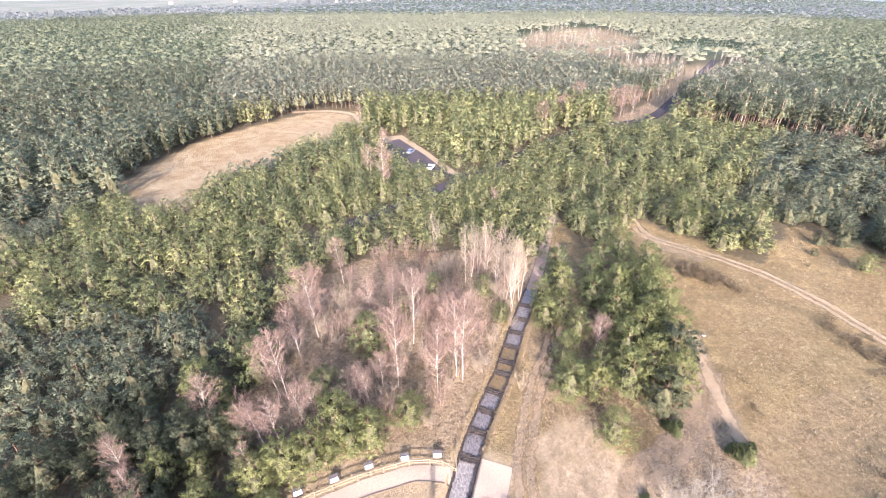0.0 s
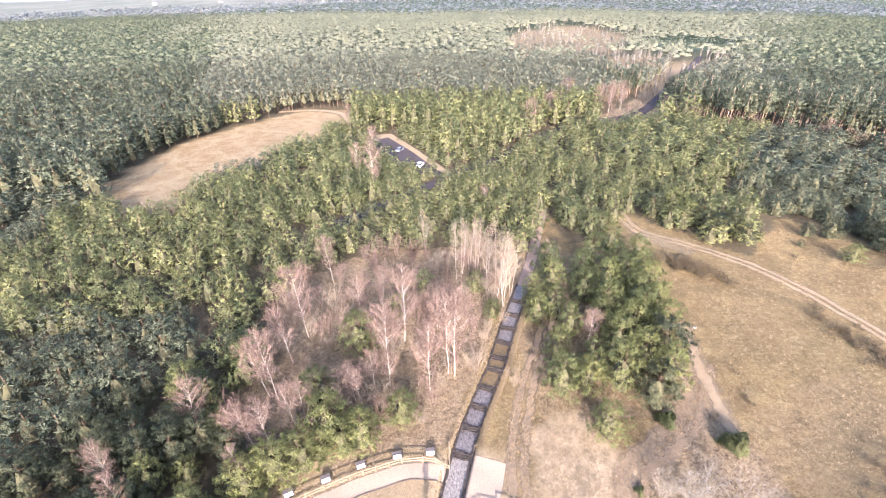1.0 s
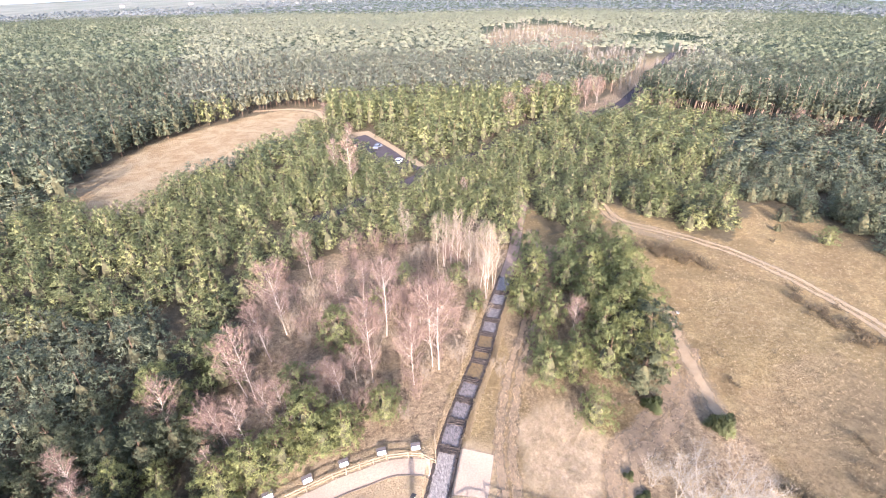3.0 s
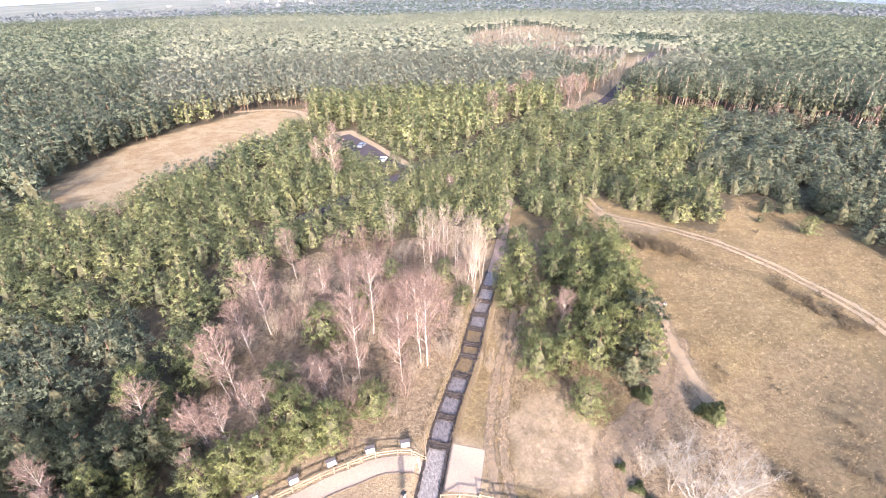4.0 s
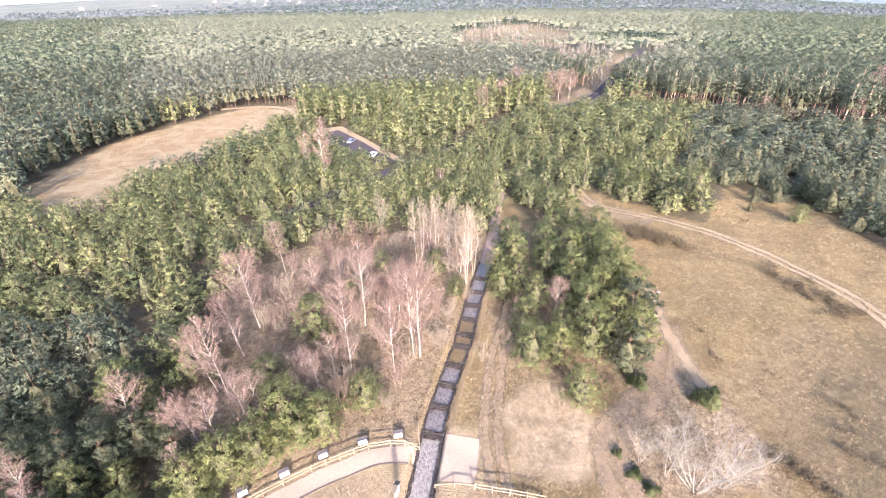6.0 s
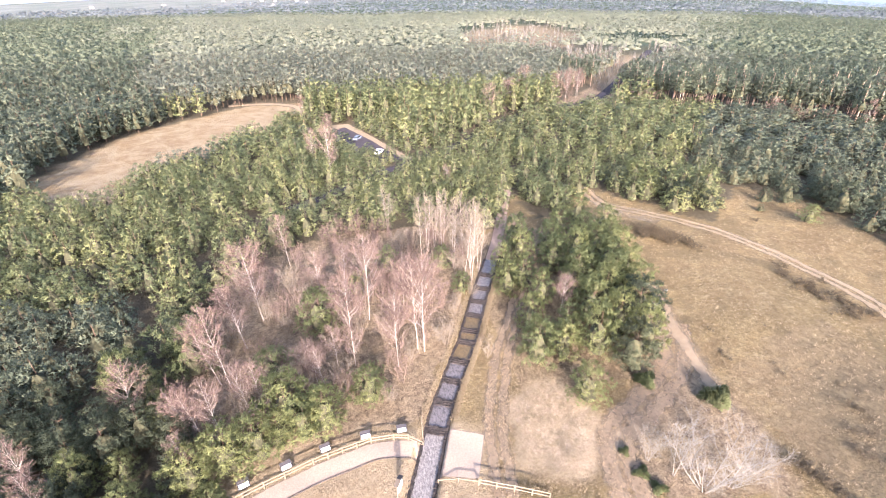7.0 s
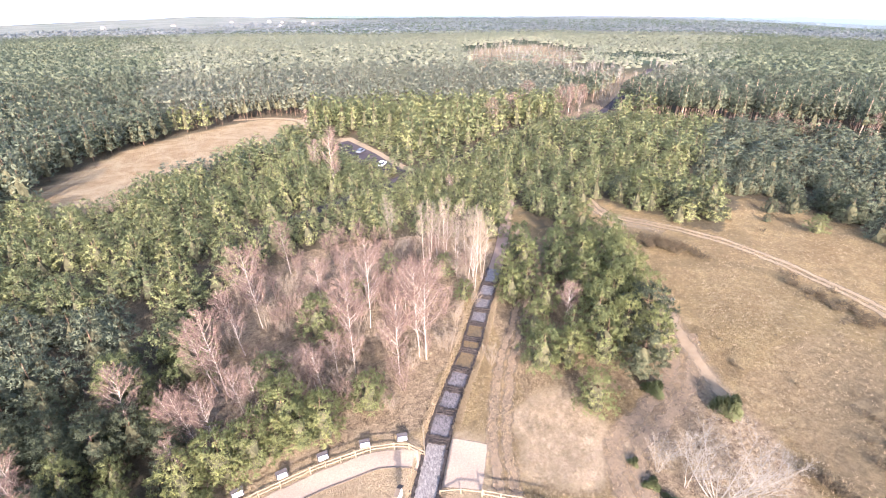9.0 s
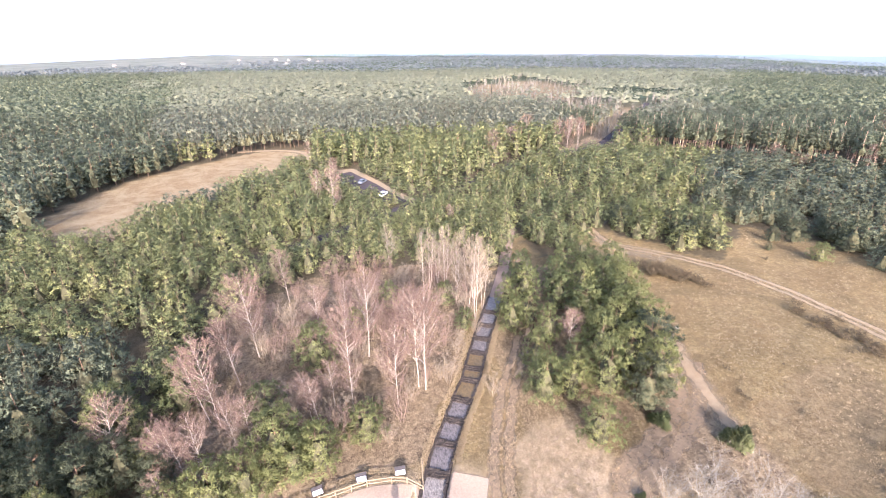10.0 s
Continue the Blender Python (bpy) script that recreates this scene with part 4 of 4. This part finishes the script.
box(bm, (1.05, 0.05, 1.2), (0, -0.09, 1.65), (0, 0, 0), 0.01)
part("panel", bm, PANEL, sign, "pale upright panel")
for tilt, u in ((24, -0.33), (-24, 0.33)):
    bm = bmesh.new()
    box(bm, (0.78, 0.5, 0.05), (u, 0, 2.5), (0, -tilt, 0), 0.01)
    part("roof", bm, DARK_WOOD, sign, "grey pitched roof board")
tagged(sign, "tall wooden notice board with a small pitched roof", "notice board")


# ---- birches and other bare trees ----
def bare_tree(seed, tall, reach, stems=1, limbs=26, thick=0.12, fan=0.0, twig=0.026, start=0.25, fine=6):
    """(bark bmesh, twig triangles) of a leafless tree about tall metres high."""
    rng = np.random.default_rng(seed)
    bm = bmesh.new()
    at, way, ln = [], [], []
    for s in range(stems):
        a0 = 6.283 * s / stems + rng.uniform(-0.4, 0.4)
        tilt = fan * rng.uniform(0.6, 1.2)
        h = tall * (1 if s == 0 else rng.uniform(0.7, 1.0))
        bend = rng.normal(0, 0.03, (9, 2)) * h * 0.35
        bend = np.cumsum(bend, 0) * 0.35
        spine = [np.array((0.12 * stems * 0.3 * math.cos(a0) + math.cos(a0) * tilt * h * (i / 8) ** 0.8 + bend[i, 0] * (i > 0), 0.12 * stems * 0.3 * math.sin(a0) + math.sin(a0) * tilt * h * (i / 8) ** 0.8 + bend[i, 1] * (i > 0), h * (i / 8) * math.cos(tilt * 0.6) - (0.2 if i == 0 else 0))) for i in range(9)]
        tube(bm, spine, [thick * (1.1 - 0.95 * i / 8) / stems ** 0.25 for i in range(9)], 6)
        for b in range(int(limbs / stems ** 0.6)):
            f = start + (0.98 - start) * (b + rng.uniform(0, 1)) / (limbs / stems ** 0.6)
            i = min(7, int(f * 8))
            p = spine[i] + (spine[i + 1] - spine[i]) * (f * 8 - i)
            a = rng.uniform(0, 6.283)
            g = (f - start) / (1 - start)
            length = reach * (math.sin(math.pi * min(1, 0.22 + 0.8 * g)) * 0.85 + 0.18) * rng.uniform(0.7, 1.2)
            out = np.array((math.cos(a), math.sin(a), 0))
            up = np.array((0, 0, 1.0))
            p1 = p + out * length * 0.42 + up * length * 0.5
            p2 = p + out * length * 0.72 + up * length * 1.12
            tube(bm, [p, p1, p2], [0.42 * thick * (1.2 - g * 0.7), 0.27 * thick * (1.2 - g * 0.7), 0.008], 3)
            for k in range(8):
                t = rng.uniform(0.15, 1.0)
                q = p + (p1 - p) * min(1, t * 2) if t < 0.5 else p1 + (p2 - p1) * (t * 2 - 1)
                d = out * 0.7 + up * 0.9 + rng.normal(0, 0.55, 3)
                d /= np.linalg.norm(d)
                l2 = length * rng.uniform(0.3, 0.55)
                at.append(q), way.append(d), ln.append(l2)
                for _ in range(fine):
                    at.append(q + d * l2 * rng.uniform(0.2, 1.0))
                    e = d + rng.normal(0, 0.55, 3) + up * 0.1
                    way.append(e / np.linalg.norm(e)), ln.append(l2 * rng.uniform(0.35, 0.75))
    at, way, ln = np.array(at), np.array(way), np.array(ln)[:, None]
    side = unit(np.cross(way, rng.normal(size=way.shape))) * twig
    return bm, np.stack((at + side, at - side, at + way * ln), 1)


def bare_kind(seed, bark, twigs, **how):
    bm, tris = bare_tree(seed, **how)
    trunk_mesh = bpy.data.meshes.new("trunk")
    bm.to_mesh(trunk_mesh)
    bm.free()
    trunk_mesh.materials.append(bark)
    return trunk_mesh, sliver_mesh("twigs", tris, twigs), how["tall"]


BIRCH_KINDS = [bare_kind(100 + i, BIRCH_BARK, TWIG, tall=12.0, reach=r, limbs=38, thick=0.068, fine=14, twig=0.016) for i, r in enumerate((2.5, 2.1, 2.8, 2.3))]
WHITE_KINDS = [bare_kind(110 + i, BIRCH_BARK, TWIG_PALE, tall=13.0, reach=2.0, limbs=32, thick=0.062, stems=s, fan=0.1, start=0.3, twig=0.0105, fine=12) for i, s in enumerate((1, 2, 2))]
SAPLING_KINDS = [bare_kind(120 + i, TWIG, TWIG, tall=5.0, reach=1.4, limbs=18, thick=0.05, stems=3, fan=0.22, start=0.12, fine=3, twig=0.018) for i in range(3)]
BRUSH_KINDS = [bare_kind(130 + i, TWIG_PALE, TWIG_PALE, tall=4.0, reach=1.3, limbs=22, thick=0.045, stems=4, fan=0.3, start=0.1, fine=6, twig=0.011) for i in range(3)]
GREY_KINDS = [bare_kind(140 + i, TWIG_GREY, TWIG_GREY, tall=9.0, reach=2.4, limbs=46, thick=0.075, stems=s, fan=f, start=0.2, fine=6, twig=0.0065) for i, (s, f) in enumerate(((9, 0.5), (2, 0.15), (4, 0.35)))]


def bare(name, x, y, tall, kinds, rng, label, group, lean=0.0, pick=None, wide=1.0):
    trunk_mesh, twig_mesh, own = kinds[pick] if pick is not None else rng.choice(kinds)
    s = tall / own
    root = new(name)
    root.matrix_world = pose(x, y, height(x, y), 0, lean, 0) @ pose(0, 0, 0, 0, 0, rng.uniform(0, 360)) @ Matrix.Diagonal((s * wide, s * wide, s, 1))
    for part_name, me in (("trunk", trunk_mesh), ("crown", twig_mesh)):
        ob = new(part_name, me)
        ob.parent = root
    return tagged(root, label, "tree", group)


birch_dice = random.Random(17)
BIRCH_AT = [(1.8, 47.8, 12.4, 0), (5.7, 50.2, 15.5, 0), (4.8, 50.9, 14.5, -2), (-4.2, 51.7, 13.4, 0), (-1.8, 58.9, 15.0, 0), (-18.1, 61.8, 13.9, -5), (-9.5, 65.1, 9.6, 0), (-19.5, 55.5, 10.5, -8), (-20.2, 47.9, 13, -5), (-21.5, 48.6, 11, -9), (-29.9, 43.1, 9.6, 4), (-20.7, 38.9, 8.5, -9), (-19.2, 39.6, 9, -4), (-22.2, 39.8, 8, -12), (-21.2, 34.7, 6.9, -6), (-7.7, 45.1, 7.5, -8), (-9, 46.5, 7, -6), (-6.4, 49.5, 6.8, -3), (-4.1, 49.0, 6.4, 0), (-16.7, 42.5, 8.5, -8), (-15.5, 43.5, 7.5, -4), (-15.8, 78.3, 10.7, -5), (-5.7, 70.1, 8, 3), (3.9, 61.4, 9.5, 0), (-36, 35.5, 8, -8), (-33, 31.5, 8, -4)]
for x, y, tall, lean in BIRCH_AT:
    bare("birch_tree", x, y, tall, BIRCH_KINDS, birch_dice, "bare birch with a white trunk and pinkish twigs", "bare birches", lean, None, 1.05)
WHITE_AT = [(3.4, 88.8, 10.4), (9.0, 76.6, 12.6), (10.4, 78.6, 12.2), (13.0, 75.8, 13.7), (15.2, 67.4, 15.6), (16.4, 66.3, 15.4), (18.5, 69.6, 12.6), (17.2, 71, 13), (14.4, 72.8, 13.4), (12, 80, 12), (16.8, 75, 13)]
for x, y, tall in WHITE_AT:
    bare("birch_tree", x, y, tall, WHITE_KINDS, birch_dice, "tall bare birch with bright white stems", "white birches beside the stream", 0, None, 0.85)
for i in range(145):
    for _ in range(40):
        x, y = birch_dice.uniform(-31, 20), birch_dice.uniform(38, 90)
        if inside(x, y, BIRCHES) and abs(x - stream_x(y)) > 2.5:
            break
    bare("birch_sapling", x, y, birch_dice.uniform(2.6, 6.0), SAPLING_KINDS if i % 3 else BRUSH_KINDS, birch_dice, "leafless reddish birch sapling in the wood", "birch saplings")
FAR_BARE = [(-9.8, 126.1, 16), (20.5, 113.1, 6.8), (-15.2, 141.6, 12.3), (51.5, 184.1, 14.9), (63.6, 201.2, 12.2), (66.6, 205.0, 12.5), (75.9, 215.4, 15.5), (87.5, 208.9, 11.3), (93.6, 206.9, 12.7), (101.4, 213.0, 12.6), (90, 209, 13), (96, 212, 14), (105, 219, 13), (-24, 212, 10), (-12, 172, 10), (168, 130, 10), (176, 126, 12), (150, 150, 8), (136, 172, 7), (186, 142, 18)]
for x, y, tall in FAR_BARE:
    bare("birch_tree", x, y, tall, BIRCH_KINDS, birch_dice, "bare pinkish birch among the pines", "birches among the pines")
for i in range(26):
    x, y = birch_dice.uniform(-80, -58), birch_dice.uniform(113, 124)
    if i > 9:
        x, y = birch_dice.uniform(55, 110), birch_dice.uniform(184, 204)
        if off_line(x, y, ROAD) < 4:
            y += 9
    bare("bare_shrub", x, y, birch_dice.uniform(2.5, 5), BRUSH_KINDS if i < 10 else SAPLING_KINDS, birch_dice, "leafless shrub at the forest edge", "bare shrubs")
for i in range(30):
    x = birch_dice.uniform(114, 205)
    bare("birch_sapling", x, 190 - 1.15 * (x - 118) + birch_dice.uniform(-9, 7), birch_dice.uniform(4, 8), SAPLING_KINDS, birch_dice, "leafless reddish sapling before the tall pines", "saplings at the tall pines")
for x, y, tall in ((28.0, 54.6, 7.6), (28.9, 55.6, 6.8)):
    bare("birch_tree", x, y, tall, BIRCH_KINDS, birch_dice, "small reddish birch inside the pine clump", "birches among the pines")
for x, y, tall in ((14.3, 47.5, 3.4), (15.6, 62.5, 3.0), (11.5, 57.5, 3.2), (8, 52, 3)):
    bare("bare_shrub", x, y, tall, BRUSH_KINDS, birch_dice, "pale leafless shrub on the stream bank", "bare shrubs")
bare("grey_tree", 31.2, 24.0, 9.0, GREY_KINDS, birch_dice, "many-stemmed leafless tree with pale grey bark", "bare grey trees", 0, 0, 1.1)
bare("grey_tree", 33.8, 23.6, 6.5, GREY_KINDS, birch_dice, "leaning leafless tree with pale grey bark", "bare grey trees", 22, 2, 1.1)
bare("grey_tree", 29.0, 26.0, 7.0, GREY_KINDS, birch_dice, "slender leafless tree with pale grey bark", "bare grey trees", 0, 1, 0.8)
bare("grey_tree", 27.3, 28.2, 4.8, GREY_KINDS, birch_dice, "small pale leafless tree", "bare grey trees", 0, 2, 1.0)


# ---- shrubs ----
def shrub_mesh(seed, radius, tall, count, size, material):
    rng = np.random.default_rng(seed)
    d = unit(rng.normal(size=(count, 3)) + np.array((0, 0, 0.35)))
    d[:, 2] = np.abs(d[:, 2])
    lump = 0.75 + 0.3 * np.sin(3 * np.arctan2(d[:, 1], d[:, 0]) + seed)[:, None]
    at = d * rng.uniform(0.35, 1, (count, 1)) ** 0.5 * lump * np.array((radius, radius, tall))
    return sliver_mesh("shrub", blades(rng, at, d + np.array((0, 0, 0.4)), size, 0.2, 0.5), material, None, unit(d * np.array((0.8, 0.8, 0.5)) + np.array((0, 0, 0.45))))


SCRUB_KINDS = [bare_kind(220 + i, SCRUB, SCRUB, tall=1.0, reach=0.75, limbs=12, thick=0.03, stems=5, fan=0.75, start=0.08, fine=3, twig=0.032) for i in range(3)]
JUNIPER = shrub_mesh(210, 1.0, 1.0, 2600, 0.2, BUSH_GREEN)


def shrub(x, y, size, meshes, label, group, rng, flat=1.0):
    ob = new("shrub", rng.choice(meshes))
    ob.matrix_world = pose(x, y, height(x, y) - 0.05, 0, 0, rng.uniform(0, 360)) @ Matrix.Diagonal((size * rng.uniform(0.8, 1.3), size, size * flat, 1))
    return tagged(ob, label, "shrub", group)


def scrub(x, y, size, label, group, rng, flat=1.0):
    """A low twiggy bush: bent stems and a dense mat of twigs."""
    stem_mesh, twig_mesh, own = rng.choice(SCRUB_KINDS)
    root = new("scrub_bush")
    root.matrix_world = pose(x, y, height(x, y), 0, 0, rng.uniform(0, 360)) @ Matrix.Diagonal((size * rng.uniform(0.8, 1.3), size, size * flat, 1))
    for part_name, me in (("stem", stem_mesh), ("crown", twig_mesh)):
        ob = new(part_name, me)
        ob.parent = root
    return tagged(root, label, "shrub", group)


bush_dice = random.Random(31)
shrub(40.0, 34.0, 1.75, [JUNIPER], "dense dark-green juniper bush", "", bush_dice, 1.35)
shrub(26.6, 24.9, 1.0, [JUNIPER], "low green bush under the bare trees", "green bushes", bush_dice, 0.7)
shrub(25.9, 26.9, 0.95, [JUNIPER], "low green bush under the bare trees", "green bushes", bush_dice, 0.7)
shrub(25.4, 29.7, 0.7, [JUNIPER], "low green bush under the bare trees", "green bushes", bush_dice, 0.8)
shrub(33.5, 39.0, 1.6, [JUNIPER], "low green bush at the foot of the pines", "green bushes", bush_dice, 0.8)
for i in range(46):
    t = i / 45
    scrub(53.5 + 5.5 * t + bush_dice.gauss(0, 1.7), 77.5 - 8 * t + bush_dice.gauss(0, 2.0), bush_dice.uniform(0.7, 1.6), "low brown-olive scrub bush beside the track", "scrub beside the track", bush_dice, 0.7)
for i in range(40):
    t = i / 39
    scrub(68.6 + 2.8 * t + bush_dice.gauss(0, 1.4), 55.5 - 14 * t + bush_dice.gauss(0, 2.0), bush_dice.uniform(0.6, 1.35), "dark heather bush beside the track", "heather beside the track", bush_dice, 0.5)
for x, y, s in ((41.2, 25.2, 0.8), (41.9, 24.4, 1.0), (42.4, 23.4, 1.1), (42.8, 22.4, 1.1), (43.2, 21.4, 1.0), (43.6, 20.4, 0.9), (44.4, 18.8, 1.0), (53.8, 29.4, 0.8), (54.6, 28.6, 0.6), (54.4, 27.4, 0.5), (51.3, 26.4, 0.7), (52.6, 25.4, 0.6), (49.5, 23.7, 0.9), (50.2, 23.0, 0.6), (51.4, 21.2, 0.9), (50.5, 35.6, 0.45), (45.9, 40.6, 0.5), (46.4, 39.6, 0.4), (47.6, 45.6, 0.55), (46.3, 41.3, 0.4), (51.0, 37.6, 0.3), (55.6, 32.4, 0.35), (56, 33, 0.35), (58, 36, 0.3), (60, 31, 0.4), (57, 22, 0.6), (55, 44, 0.3), (62, 40, 0.35), (79, 74, 0.7), (76, 80, 0.6)):
    scrub(x, y, s, "small dark heather bush on the dry heath", "heather bushes", bush_dice, 0.75)


# ---- small things on the heath ----
ring = new("concrete_ring", None)
ring.matrix_world = pose(47.6, 56.6, height(47.6, 56.6)) @ Matrix.Diagonal((0.8, 0.8, 0.7, 1))
bm = bmesh.new()
tube(bm, [(0, 0, -0.05), (0, 0, 0.28), (0, 0, 0.3)], [0.34, 0.34, 0.3], 18)
part("rim", bm, CONCRETE, ring)
bm = bmesh.new()
tube(bm, [(0, 0, 0.24), (0, 0, 0.305), (0, 0, 0.31)], [0.2, 0.2, 0.19], 18)
part("lid", bm, WET_STONE, ring, "dark round lid")
tagged(ring, "pale concrete shaft ring on the dry heath", "shaft ring")


def car(x, y, turn, paint, label):
    root = new("car")
    root.matrix_world = pose(x, y, height(x, y) + 0.1, 0, 0, turn)
    bm = bmesh.new()
    box(bm, (1.75, 4.3, 0.62), (0, 0, 0.58), (0, 0, 0), 0.14)
    part("body", bm, paint, root)
    bm = bmesh.new()
    box(bm, (1.55, 2.3, 0.55), (0, -0.25, 1.12), (0, 0, 0), 0.0)
    for v in bm.verts:
        if v.co.z > 1.2:
            v.co.x *= 0.82
            v.co.y = -0.25 + (v.co.y + 0.25) * 0.68
    part("cabin", bm, GLASS_DARK, root, "dark window band")
    bm = bmesh.new()
    box(bm, (1.28, 1.6, 0.05), (0, -0.25, 1.41), (0, 0, 0), 0.02)
    part("roof", bm, paint, root)
    for sx in (-0.82, 0.82):
        for sy in (-1.35, 1.35):
            bm = bmesh.new()
            tube(bm, [(sx - 0.1, sy, 0.32), (sx + 0.1, sy, 0.32)], [0.32, 0.32], 14)
            part("wheel", bm, RUBBER, root)
    return tagged(root, label, "car", "parked cars")


car(-1.8, 171.4, -28, CAR_DARK, "dark parked car on the asphalt parking area")
car(5.0, 152.6, -22, CAR_WHITE, "white parked car on the asphalt parking area")


def grass():
    """Dry tufts over the open ground."""
    rng = np.random.default_rng(77)
    pick = random.Random(78)
    at = []
    while len(at) < 9000:
        x, y = pick.uniform(-20, 95), pick.uniform(14, 100)
        if pick.random() < 25 / max(25, math.hypot(x, y)) and inside(x, y, MEADOW) and abs(x - stream_x(y)) > 2.0 and not (4 < x < 11 and 28.5 < y < 36.8) and off_line(x, y, PATH_LINE) > 1.5 and noise.noise(Vector((x / 5, y / 5, 4))) > -0.15:
            at.append((x, y, height(x, y)))
    while len(at) < 11500:
        x, y = pick.gauss(18.0, 4.0), pick.gauss(35.5, 6.0)
        if inside(x, y, MEADOW) and x > stream_x(y) + 4.5 and y > 24 and not (4 < x < 11 and 28.5 < y < 36.8):
            at.append((x, y, height(x, y)))
    while len(at) < 15500:
        y = pick.uniform(37.5, 71)
        x = stream_x(y) + pick.choice((1, 1, 1, -1)) * pick.uniform(1.55, 2.5)
        at.append((x, y, height(x, y)))
    at = np.repeat(np.array(at), 6, 0)
    at[:, :2] += rng.normal(0, 0.1, (len(at), 2))
    return tagged(new("grass", sliver_mesh("grass", blades(rng, at, np.array((0, 0, 1.0)), 0.3, 0.07, 0.55), STRAW)), "dry straw-coloured grass tufts on the heath", "grass", kind="stuff")


STRAW = foliage("dry_straw", (0.16, 0.122, 0.072), (0.21, 0.163, 0.1), (0.23, 0.184, 0.12), 0.3)
grass()


# ---- far houses ----
def house(x, y, turn, wide, deep, tall):
    root = new("house")
    root.matrix_world = pose(x, y, height(x, y), 0, 0, turn)
    bm = bmesh.new()
    box(bm, (wide, deep, tall + 2), (0, 0, tall / 2 - 1), (0, 0, 0), 0.05)
    part("wall", bm, PLASTER, root)
    bm = bmesh.new()
    e = 0.5
    v = [bm.verts.new(p) for p in ((-wide / 2 - e, -deep / 2 - e, tall), (wide / 2 + e, -deep / 2 - e, tall), (wide / 2 + e, deep / 2 + e, tall), (-wide / 2 - e, deep / 2 + e, tall), (-wide / 2 - e, 0, tall + deep * 0.4), (wide / 2 + e, 0, tall + deep * 0.4))]
    for f in ((0, 1, 5, 4), (2, 3, 4, 5), (1, 2, 5), (3, 0, 4), (3, 2, 1, 0)):
        bm.faces.new([v[i] for i in f])
    part("roof", bm, ROOF_RED, root)
    return tagged(root, "pale plastered house with a red roof in the distant village", "house", "village houses")


town = random.Random(3)
for i in range(12):
    az, r = radians(town.uniform(-24, 2)), town.uniform(1750, 2600)
    x, y = r * math.sin(az), r * math.cos(az)
    if inside(x, y, FARMS):
        house(x, y, town.uniform(0, 180), town.uniform(12, 20), town.uniform(8, 11), town.uniform(4, 6))
